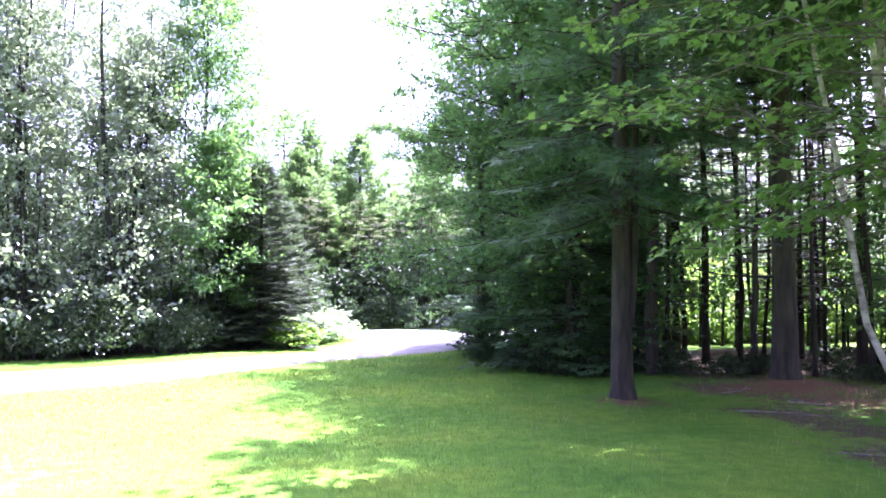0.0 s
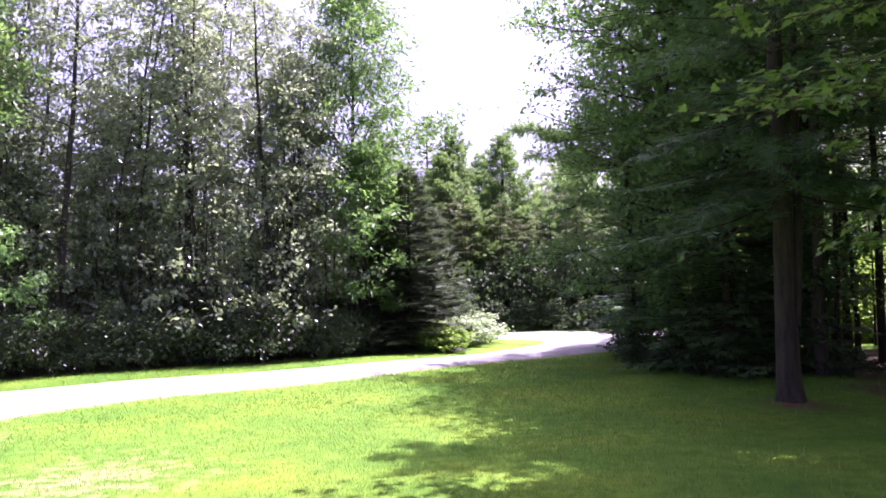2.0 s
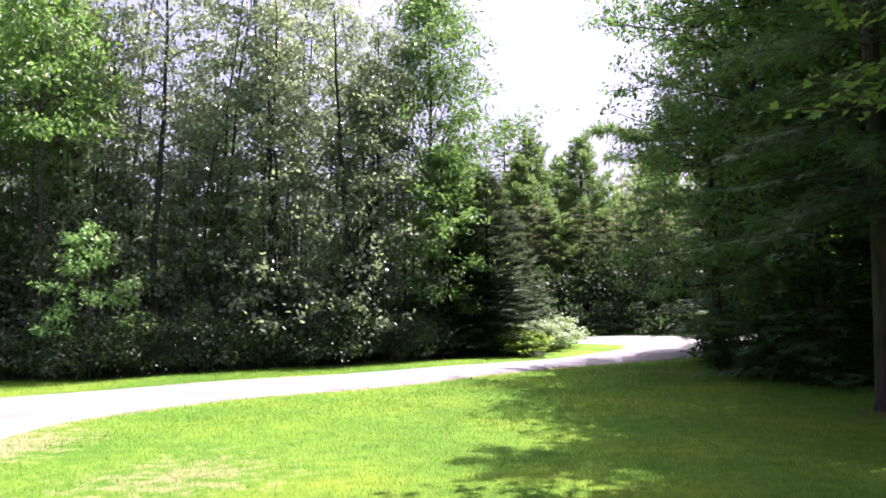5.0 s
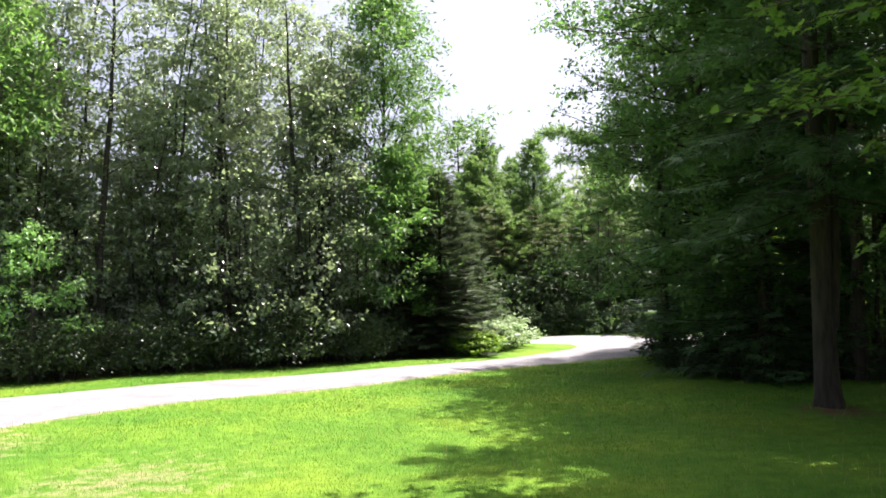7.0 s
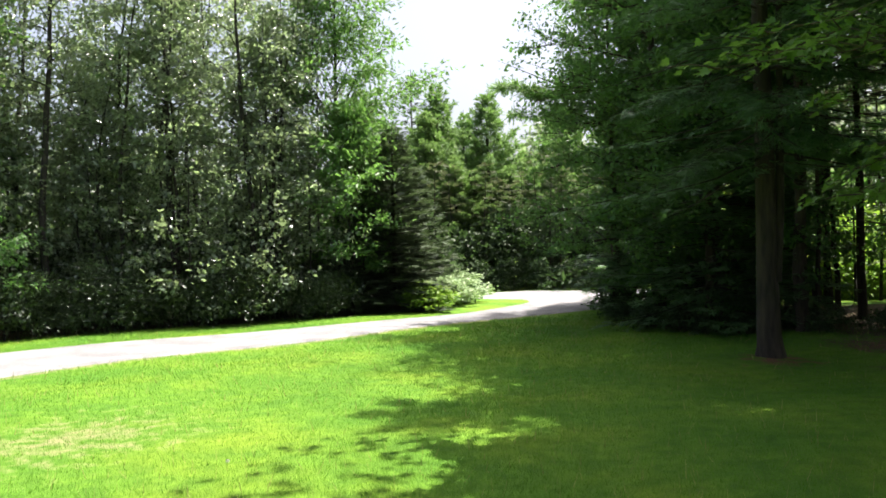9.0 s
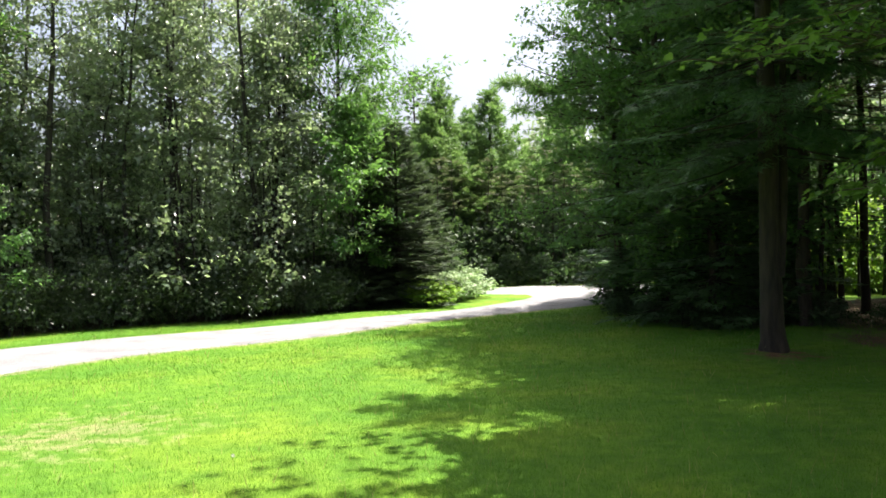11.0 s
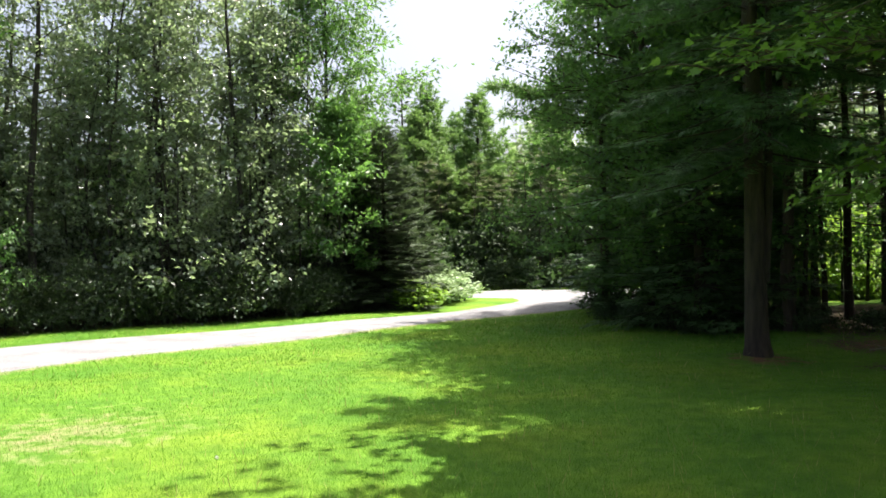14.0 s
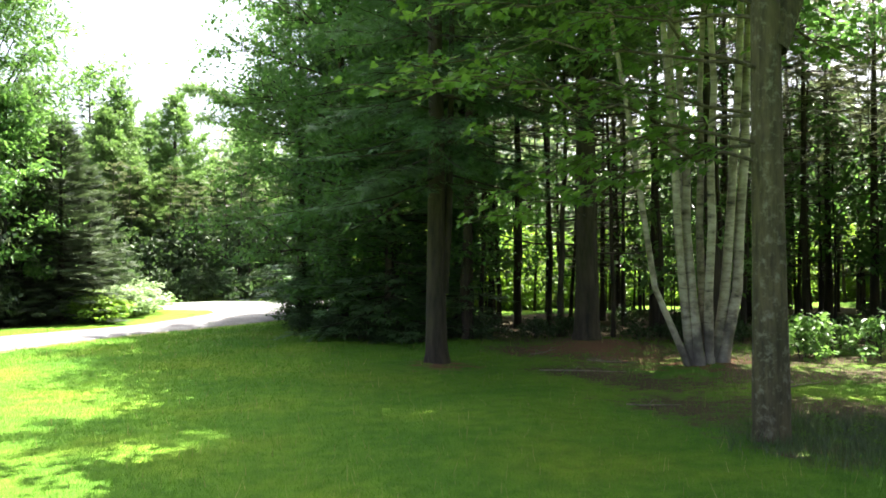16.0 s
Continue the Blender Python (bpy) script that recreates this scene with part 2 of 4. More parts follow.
def tube(pts, radii, n=6, lumps=0.0, rng=RNG):
    """A tapered limb of quads along a line of points, closed to a point at its end."""
    pts, radii = np.asarray(pts, float), np.asarray(radii, float)
    t = unit(np.gradient(pts, axis=0))
    ref = np.array([1.0, 0, 0]) if abs(t[:, 0]).mean() < 0.7 else np.array([0, 0, 1.0])
    s = unit(np.cross(t, ref))
    u = np.cross(s, t)
    a = np.linspace(0, 2 * np.pi, n, endpoint=False)
    r = radii[:, None] * (1 + lumps * rng.uniform(-1, 1, (len(pts), n)))
    v = pts[:, None] + r[..., None] * (np.cos(a)[None, :, None] * s[:, None] + np.sin(a)[None, :, None] * u[:, None])
    i = np.arange(len(pts) - 1)[:, None] * n
    j = np.arange(n)[None]
    f = np.stack([i + j, i + (j + 1) % n, i + n + (j + 1) % n, i + n + j], -1).reshape(-1, 4)
    return v.reshape(-1, 3), f


def kite_leaves(pos, axis, up, length, width, rng, fold=0.12):
    """Folded leaves, two triangles each."""
    side = unit(np.cross(axis, up))
    nor = np.cross(side, axis)
    L, W = length[:, None], width[:, None]
    mid = pos + axis * L * 0.45
    v = np.stack([pos, mid - side * W / 2 + nor * L * fold, pos + axis * L - nor * L * 0.1, mid + side * W / 2 + nor * L * fold], 1)
    b = np.arange(len(pos))[:, None] * 4
    f = np.stack([b + [0, 2, 1], b + [0, 3, 2]], 1).reshape(-1, 3)
    return v.reshape(-1, 3), f


STAR = np.array([(0, 0), (0.3, -0.08), (0.52, 0.2), (0.3, 0.3), (0.42, 0.62), (0.16, 0.52), (0, 1.0),
                 (-0.16, 0.52), (-0.42, 0.62), (-0.3, 0.3), (-0.52, 0.2), (-0.3, -0.08)])


def star_leaves(pos, axis, up, length, width, rng, fold=0.1):
    """Five-pointed leaves, ten triangles each."""
    side = unit(np.cross(axis, up))
    nor = np.cross(side, axis)
    k = len(STAR)
    x, y = STAR[:, 0][None, :, None], STAR[:, 1][None, :, None]
    v = pos[:, None] + side[:, None] * x * width[:, None, None] + axis[:, None] * y * length[:, None, None]
    v = v + nor[:, None] * (np.abs(x) * fold * 2 - y * y * 0.15) * length[:, None, None]
    b = np.arange(len(pos))[:, None, None] * k
    fan = np.array([(0, i, i + 1) for i in range(1, k - 1)])[None]
    return v.reshape(-1, 3), (b + fan).reshape(-1, 3)


def sprays(pos, axis, up, length, width, rng, fingers=5):
    """Flat needle sprays: narrow fingers along a twig."""
    side = unit(np.cross(axis, up))
    nor = np.cross(side, axis)
    vs = []
    for i in range(fingers):
        s = 0.0 if i == 0 else (1 if i % 2 else -1) * rng.uniform(0.55, 1.0, (len(pos), 1))
        root = pos + axis * length[:, None] * (0.0 if i == 0 else 0.12 + 0.6 * (i - 1) / max(fingers - 1, 1))
        way = unit(axis + side * s * 0.9 + nor * rng.uniform(-0.25, 0.15, (len(pos), 1)))
        ln = length[:, None] * (1.0 if i == 0 else rng.uniform(0.4, 0.65, (len(pos), 1)))
        out = unit(np.cross(way, nor))
        w = width[:, None] * 0.5
        vs.append(np.stack([root - out * w * 0.6, root + way * ln * 0.5 + out * w * 0.7, root + way * ln], 1))
    v = np.stack(vs, 1).reshape(-1, 3)
    return v, np.arange(len(v)).reshape(-1, 3)


def tufts(pos, axis, up, length, width, rng, fingers=7):
    """Round pine tufts: needles standing out of one point."""
    way = unit(axis[:, None] * 0.9 + rng.normal(0, 0.75, (len(pos), fingers, 3)))
    out = unit(np.cross(way, rng.normal(0, 1, way.shape)))
    w, ln = width[:, None, None] * 0.5, length[:, None, None] * rng.uniform(0.6, 1.0, (len(pos), fingers, 1))
    p = np.broadcast_to(pos[:, None], way.shape)
    v = np.stack([p - out * w * 0.5, p + way * ln * 0.6 + out * w, p + way * ln], 2).reshape(-1, 3)
    return v, np.arange(len(v)).reshape(-1, 3)


def along(pts, s):
    """Points at the shares s of a line of points."""
    k = np.linspace(0, 1, len(pts))
    return np.stack([np.interp(s, k, pts[:, i]) for i in range(3)], -1)


def stem_tube(rng, line, r, power, sides, flare=1.3):
    """A trunk along a line, with a root flare close to the ground."""
    s = np.linspace(0, 1, len(line))
    radii = r * np.maximum(1 - s, 0.02) ** power
    step = line[1] - line[0]
    foot = [line[0] - step * 0.12 / step[2], line[0] + step * 0.03 / step[2], line[0] + step * 0.14 / step[2], line[0] + step * 0.3 / step[2]]
    return tube(np.vstack([foot, line[1:]]), np.concatenate([[r * flare * 1.1, r * flare, r * (1 + (flare - 1) * 0.4), r * 1.04], radii[1:]]), sides, 0.06, rng)


def trunk_line(rng, h, wobble=0.03, lean=(0, 0), k=12, power=1.2):
    s = np.linspace(0, 1, k)
    xy = np.cumsum(rng.normal(0, wobble * h / k, (k, 2)), 0)
    xy -= xy[0]
    xy = xy + np.outer(s ** power * h, lean)
    return np.column_stack([xy, s * h])


def broadleaf(rng, h=8.0, r=0.07, base=2.0, rad=1.4, limbs=22, twigs=7, leaves=16, leaf=(0.06, 0.1), aspect=0.7, up=(15, 60),
              shape=kite_leaves, wobble=0.03, lean=(0, 0), profile=0.6, droop=0.25, spread=0.1, flat=0.5, sides=7, first=0.5, bend=1.2, twig_wood=1, flare=1.3):
    """Trunk, limbs with their twigs, and leaves of a broad-leaved tree. Returns trunk, [limb], [foliage of each limb]."""
    line = trunk_line(rng, h, wobble, lean, power=bend)
    trunk = stem_tube(rng, line, r, 0.75, sides, flare)
    wood, crown = [], []
    for i in range(limbs):
        q = (i + rng.uniform(0, 0.8)) / limbs
        sh = (base + (h * 0.98 - base) * q) / h
        p0 = along(line, np.array([sh]))[0]
        az = i * 2.4 + rng.uniform(-0.5, 0.5)
        ln = rad * ((first + (1 - first) * min(q / 0.3, 1)) * (1 - q) ** profile + 0.12) * rng.uniform(0.75, 1.2)
        el = radians(up[0] + (up[1] - up[0]) * q + rng.uniform(-10, 10))
        d = np.array([math.cos(az) * math.cos(el), math.sin(az) * math.cos(el), math.sin(el)])
        t = np.linspace(0, 1, 6)
        pl = p0 + np.outer(t * ln, d) - np.outer((t ** 2) * ln * droop, [0, 0, 1]) + rng.normal(0, 0.02 * ln, (6, 3)) * t[:, None]
        r0 = max(0.3 * r * max(1 - sh, 0.02) ** 0.75, 0.006) + 0.004 * ln
        pieces = [tube(pl[::1 if twig_wood > 1 else 2] if twig_wood < 1 else pl, r0 * (1 - 0.8 * t[::2] if twig_wood < 1 else 1 - 0.8 * t), 5 if twig_wood > 1 else 3, 0.0, rng)]
        k = max(2, int(round(twigs * (0.5 + 0.5 * ln / rad))))
        ts = rng.uniform(0.25, 1.0, k) ** 0.8
        ts[0] = 1.0
        st = along(pl, ts)
        turn = rng.uniform(0.4, 1.2, k) * rng.choice([-1, 1], k)
        hz = np.array([-math.sin(az), math.cos(az), 0])
        td = unit(np.outer(np.cos(turn), d * [1, 1, 0.5]) + np.outer(np.sin(turn), hz) + rng.normal(0, 0.2, (k, 3)))
        tl = ln * rng.uniform(0.22, 0.48, k) + 0.12
        for a, b, c in zip(st, td, tl):
            if twig_wood > 1:
                pieces.append(tube(np.stack([a, a + b * c * 0.5 + [0, 0, 0.03 * c], a + b * c - [0, 0, 0.08 * c]]), [r0 * 0.35, r0 * 0.25, 0.0015], 3, 0, rng))
            elif twig_wood:
                pieces.append(tube(np.stack([a, a + b * c]), [r0 * 0.35, 0.002], 3, 0, rng))
        wood.append(joined(pieces))
        m = k * leaves
        w = np.repeat(np.arange(k), leaves)
        pos = st[w] + td[w] * (tl[w] * rng.uniform(0.1, 1.08, m))[:, None] + rng.normal(0, spread, (m, 3)) * [1, 1, 0.6]
        ax = unit(td[w] * 0.6 + rng.normal(0, 0.7, (m, 3)) + [0, 0, -0.35])
        nrm = unit(rng.normal(0, 1 - flat, (m, 3)) + [0, 0, 1.0 * flat + 0.05])
        L = rng.uniform(leaf[0], leaf[1], m)
        crown.append(shape(pos, ax, nrm, L, L * aspect * rng.uniform(0.8, 1.2, m), rng))
    return trunk, wood, crown


def conifer(rng, h=7.0, r=0.09, base=0.3, rad=1.3, whorls=24, per=6, every=0.1, spray=(0.16, 0.28), shape=sprays, width=0.035, lift=(-8, 35),
            profile=0.85, gap=0.0, curl=0.12, wobble=0.012, dead=0, sides=7, inner=0.25):
    """Trunk, boughs and needle sprays of a conifer; dead: bare whorls below the green ones."""
    line = trunk_line(rng, h, wobble)
    trunk = stem_tube(rng, line, r, 0.8, sides)
    wood, crown = [], []
    for i in range(-dead, whorls):
        q = max(i, 0) / whorls
        z = base + (h * 0.97 - base) * q if i >= 0 else base * (0.35 + 0.65 * (i + dead) / dead)
        n = per if i >= 0 else rng.integers(2, 5)
        a0 = rng.uniform(0, 6.3)
        for j in range(n):
            if i >= 0 and rng.random() < gap:
                continue
            az = a0 + j * 2 * math.pi / n + rng.uniform(-0.35, 0.35)
            ln = rad * ((1 - q) ** profile + 0.05) * rng.uniform(0.65, 1.15) * (1 if i >= 0 else 0.6)
            el = radians(lift[0] + (lift[1] - lift[0]) * q + rng.uniform(-8, 8))
            d = np.array([math.cos(az) * math.cos(el), math.sin(az) * math.cos(el), math.sin(el)])
            p0 = along(line, np.array([(z + rng.uniform(-0.1, 0.1)) / h]))[0]
            t = np.linspace(0, 1, 5)
            pl = p0 + np.outer(t * ln, d) + np.outer((t ** 2 - 0.9 * t) * ln * curl, [0, 0, 1])
            wood.append(tube(pl[::2], (0.006 + 0.1 * r * (1 - q)) * (1 - 0.85 * t[::2]), 3, 0, rng))
            if i < 0:
                continue
            m = max(3, int(ln / every))
            ts = rng.uniform(inner, 1.0, m)
            ts[0] = 0.97
            hz = np.array([-math.sin(az), math.cos(az), 0])
            turn = rng.uniform(0.15, 1.1, m) * rng.choice([-1, 1], m)
            turn[0] = 0
            ax = unit(np.outer(np.cos(turn), d) + np.outer(np.sin(turn), hz) + rng.normal(0, 0.12, (m, 3)))
            L = rng.uniform(spray[0], spray[1], m) * (0.6 + 0.5 * (1 - ts))
            off = np.outer(np.sin(turn) * (1 - ts) * ln * rng.uniform(0.1, 0.5, m), hz)
            crown.append(shape(along(pl, ts) + off, ax, unit(rng.normal(0, 0.25, (m, 3)) + [0, 0, 1.0]), L, np.full(m, width), rng))
    return trunk, wood, crown


def plant(name, label, category, group, made, bark, leaf, split=False, foliage="crown", leaf_label=""):
    """A tree or bush as one thing. split: each limb with its foliage is a part of its own."""
    trunk, wood, crown = made
    ob = thing(name, label, category, group)
    part("trunk", smooth(mesh_of("trunk", *trunk, bark)), ob)
    if split:
        for w, c in zip(wood, crown):
            limb = part("limb", smooth(mesh_of("limb", *w, bark)), ob)
            part("foliage", mesh_of("foliage", *c, leaf), limb)
    else:
        tagged(part("branchwork", smooth(mesh_of("branchwork", *joined(wood), bark)), ob), kind="stuff")
        part(foliage, mesh_of(foliage, *joined(crown), leaf), ob, leaf_label)
    return ob


def spot(x, y, turn=0.0, size=1.0, tall=None, tilt=0.0):
    return pose(x, y, ground_z(x, y), tilt, 0, turn) @ Matrix.Diagonal((size, size, tall or size, 1))


# ---- ground, drive and road ----
def lerp_line(points, n):
    """A smooth line through a few points."""
    p = np.array(points, float)
    p = np.vstack([2 * p[0] - p[1], p, 2 * p[-1] - p[-2]])
    out = []
    for u in np.linspace(0, len(points) - 1.0001, n):
        i, t = int(u), u - int(u)
        a, b, c, d = p[i:i + 4]
        out.append(0.5 * (2 * b + (c - a) * t + (2 * a - 5 * b + 4 * c - d) * t * t + (3 * b - a - 3 * c + d) * t ** 3))
    return np.array(out)


DRIVE_IN = lerp_line([(-8.0, -6), (-7.9, 1), (-7.8, 6), (-8.05, 8.2), (-8.15, 9.5), (-7.5, 11.05), (-6.5, 12.5), (-5.0, 14.15), (-3.67, 16.1), (-2.3, 18.2), (-1.1, 19.4), (0.15, 20.6), (2.0, 23.6), (4.5, 26.9)], 150)
DRIVE_OUT = lerp_line([(-13, -6), (-13.4, 1), (-13.4, 8), (-11.9, 11.7), (-9.5, 13.7), (-6.15, 16.9), (-4.3, 18.95), (-2.5, 21.3), (-1.5, 24.4), (-2.8, 27.2)], 150)
WOOD_FOOT = np.array([(-40, 8), (-13.9, 13.9), (-11.4, 15.4), (-7.7, 17.9), (-4.6, 20.7), (-4.6, 23.5), (-4.2, 26.5)])
RIGHT_FOOT = np.array([(0.4, 25.0), (0.35, 18.0), (0.6, 16.0), (1.5, 14.6), (2.8, 14.1), (5.0, 13.9), (7.5, 12.9), (9.8, 11.6), (14, 8.5), (40, 2)])


def ground_z(x, y):
    z = 0.025 * math.sin(0.9 * x + 0.4) * math.sin(0.7 * y + 1.1) + 0.015 * math.sin(2.1 * x - 1.3 * y)
    for cx, cy, hh, rr in ((5.75, 13.35, 0.09, 0.9), (2.52, 11.35, 0.06, 0.6), (6.4, 10.3, 0.08, 0.8)):
        z += hh * math.exp(-((x - cx) ** 2 + (y - cy) ** 2) / (rr * rr))
    return z


def sides(line, p):
    """How far each of the places p lies to the left of a line of points, in metres."""
    out = []
    a, d = line[:-1], line[1:] - line[:-1]
    dd = (d * d).sum(1)
    for c in np.array_split(np.asarray(p, float), len(p) // 8000 + 1):
        w = c[:, None] - a[None]
        t = np.clip((w * d).sum(2) / dd, 0, 1)
        e = np.linalg.norm(w - d * t[..., None], axis=2)
        i = e.argmin(1)
        k = np.arange(len(c))
        out.append(e[k, i] * np.where(d[i, 0] * w[k, i, 1] - d[i, 1] * w[k, i, 0] > 0, 1, -1))
    return np.concatenate(out)


def on_drive(p, margin=0.0):
    """Which of the places p lie on the drive or the road."""
    y = p[:, 1]
    drive = (sides(DRIVE_IN, p) > -margin) & (sides(DRIVE_OUT, p) < margin) & (y < 26.6)
    return drive | ((y > 26.5 - margin) & (y < 30.2 + margin))


def woods(p):
    """Metres into the woods on either side; negative on the lawn."""
    y = p[:, 1]
    left = np.where(y < 26, sides(WOOD_FOOT, p), -9)
    right = np.where(y < 25, sides(RIGHT_FOOT, p), -9)
    return np.maximum(left, right)


def in_woods(x, y):
    return woods(np.array([(x, y)]))[0]


def ground_cover(p):
    """Shares of leaf litter, red needles and worn earth at each of the places p."""
    x, y = p.T
    n = np.array([noise.noise((a * 0.8, b * 0.8, 3.0)) for a, b in p]) * 0.35
    bare = 0.5 * np.clip((x - 3.1) / 1.3, 0, 1) * np.clip((y - 4.3) / 1.2, 0, 1)
    litter = np.clip(np.maximum(0.45 + (woods(p) - 0.7) * 0.5, bare) + n, 0, 1) * np.where((x > 1.5) & (y > 20.8), 0.25, 1.0)
    needle = np.maximum(0, 0.72 - 0.55 * np.hypot((x - 5.5) / 2.0, (y - 12.6) / 1.5)) + np.maximum(0, 0.62 - 0.5 * np.hypot(x - 2.6, y - 11.2))
    needle += np.maximum(0, 0.6 - 0.4 * np.hypot((x - 6.2) / 1.5, y - 10.4))
    worn = np.maximum(np.maximum(0, 0.7 - 0.33 * np.hypot((x + 7.9) / 1.1, (y - 7.3) / 1.6)), 0.5 - 0.2 * np.hypot((x + 4.6) / 1.2, (y - 6.6) / 1.2))
    worn = np.where(y < 26, np.maximum(worn, 0.6 - 1.6 * np.abs(sides(DRIVE_IN, p))), worn)
    return np.column_stack([litter, np.clip(needle + n * 0.3, 0, 1), worn])


def stretch(lo, hi, step, far):
    out = list(np.arange(lo, hi, step))
    d, a, b = step, lo, hi
    left, right = [], []
    while a > -far:
        d *= 1.5
        a -= d
        b += d
        left.append(a)
        right.append(b)
    return np.array(left[::-1] + out + right)


gx, gy = stretch(-17, 15, 0.25, 900), stretch(2, 33, 0.25, 900)
verts = [(x, y, ground_z(x, y) if abs(x) < 60 and abs(y) < 60 else 0.0) for y in gy for x in gx]
nx = len(gx)
ii = (np.arange(len(gy) - 1)[:, None] * nx + np.arange(nx - 1)[None]).ravel()
ground_me = smooth(mesh_of("ground", verts, np.stack([ii, ii + 1, ii + nx + 1, ii + nx], 1), GROUND))
layer = ground_me.attributes.new("cover", "FLOAT_COLOR", "POINT")
layer.data.foreach_set("color", np.column_stack([ground_cover(np.array(verts)[:, :2]), np.ones(len(verts))]).astype(np.float32).ravel())
tagged(new("ground", ground_me), "mown green lawn running into brown woodland litter", "lawn", kind="structure")


def strip(name, a, b, lift, label, across=14):
    """A gravel way between two edge lines, slightly crowned, with ragged edges."""
    v = []
    for i, (p, q) in enumerate(zip(a, b)):
        w = noise.noise((i * 0.35, 1.7, 0)) * 0.12
        for j in range(across + 1):
            t = j / across
            x, y = p + (q - p) * (t + w * (0.5 - abs(t - 0.5)) * 0.2)
            if j in (0, across):
                x, y = (x + noise.noise((i * 0.6, j, 5)) * 0.12, y + noise.noise((i * 0.6, j, 9)) * 0.12)
            rut = -0.012 * (math.exp(-((t - 0.27) / 0.09) ** 2) + math.exp(-((t - 0.73) / 0.09) ** 2))
            v.append((x, y, ground_z(x, y) + (lift if 0 < j < across else -0.02) + rut))
    n = across + 1
    k = (np.arange(len(a) - 1)[:, None] * n + np.arange(across)[None]).ravel()
    return tagged(new(name, smooth(mesh_of(name, v, np.stack([k, k + n, k + n + 1, k + 1], 1), GRAVEL))), label, "road", kind="structure")


strip("drive", DRIVE_IN, DRIVE_OUT, 0.025, "pale sunlit gravel drive curving past the lawn")
road_x = np.linspace(-60, 70, 260)
strip("road", np.column_stack([road_x, 26.5 + 0 * road_x]), np.column_stack([road_x, 30.2 + 0 * road_x]), 0.04, "pale gravel road crossing in front of the woods")

# ---- wood along the far side of the drive ----
rng = np.random.default_rng(11)
ASPEN_LABEL = "slender young aspen with thin dark stem and sparse leaves"
aspens = []
for h, r, base, rad, seed, lean in ((11.2, 0.056, 4.0, 1.3, 1, (0.05, 0)), (10.2, 0.048, 2.2, 1.2, 2, (-0.08, 0.02)), (12.0, 0.07, 4.0, 1.5, 3, (0.11, 0)),
                                    (9.2, 0.043, 1.2, 1.15, 4, (0.03, -0.04)), (10.8, 0.052, 3.0, 1.25, 5, (-0.12, 0))):
    aspens.append(plant("aspen_tree", ASPEN_LABEL, "tree", "young aspens in the wood",
                        broadleaf(np.random.default_rng(seed), h, r, base, rad, 26, 7, 12, (0.08, 0.16), 0.6, (20, 60), lean=lean, wobble=0.07, flat=0.3, spread=0.14, sides=6),
                        BARK_THIN, LEAF_ASPEN))
spots = []


def clear(x, y, gap):
    ok = all((x - a) ** 2 + (y - b) ** 2 > gap * gap for a, b in spots)
    if ok:
        spots.append((x, y))
    return ok


def foot_point(u, back):
    """A place in the left wood: u metres along its edge from the west, back metres behind the edge."""
    a, b = np.array((-17.3, 12.9)), np.array((-5.2, 20.2))
    d = unit(b - a)
    return a + d * u + np.array((-d[1], d[0])) * back


spots.extend([(-5.3, 22.0), (-6.6, 21.6)])
placed = 0
while placed < 40:
    u, back = rng.uniform(-2.0, 13.6), 2.2 + 6.6 * rng.random() ** 1.3
    x, y = foot_point(u, back)
    if y > 25.0 or (u > 7 and back > 3 and rng.random() < 0.35) or not clear(x, y, 0.62):
        continue
    m = spot(x, y, rng.uniform(0, 360), rng.uniform(0.85, 1.12))
    if placed < 5:
        aspens[placed].matrix_basis = m
    else:
        copy_thing(aspens[placed % 5], m)
    placed += 1

for u in (1.5, 4.6, 7.9, 9.4, 11.6):
    copy_thing(aspens[int(u) % 5], spot(*foot_point(u, 0.9), 50 * u, 0.9))

bare_stem = plant("aspen_tree", "tall thin dark aspen stem with a small high crown", "tree", "young aspens in the wood",
                  broadleaf(np.random.default_rng(6), 11.0, 0.036, 5.0, 1.1, 12, 6, 16, (0.08, 0.155), 0.6, (30, 65), wobble=0.1, lean=(0.06, 0), flat=0.3, spread=0.14, sides=6), BARK_THIN, LEAF_ASPEN)
for i in range(36):
    x, y = foot_point(-1.5 + 14.5 * (i + rng.uniform(0, 0.9)) / 36, rng.uniform(0.5, 3.4))
    m = spot(x, y, rng.uniform(0, 360), rng.uniform(0.7, 1.1), rng.uniform(0.85, 1.05), rng.uniform(-8, 8))
    if i == 0:
        bare_stem.matrix_basis = m
    else:
        copy_thing(bare_stem, m)

stout = plant("aspen_tree", "tall aspen with a stout dark trunk and high crown", "tree", "stout aspens in the wood",
              broadleaf(np.random.default_rng(8), 11.6, 0.1, 4.6, 1.5, 26, 7, 17, (0.08, 0.155), 0.6, (25, 62), wobble=0.045, lean=(0.03, 0), flat=0.3, spread=0.14, sides=8), BARK_THIN, LEAF_ASPEN)
stout.matrix_basis = spot(-12.2, 16.9, 0)
for x, y, a, k in ((-9.8, 18.4, 100, 0.9), (-8.2, 19.2, 185, 0.9), (-7.6, 20.0, 20, 0.8), (-14.4, 16.6, 240, 0.9)):
    copy_thing(stout, spot(x, y, a, k))

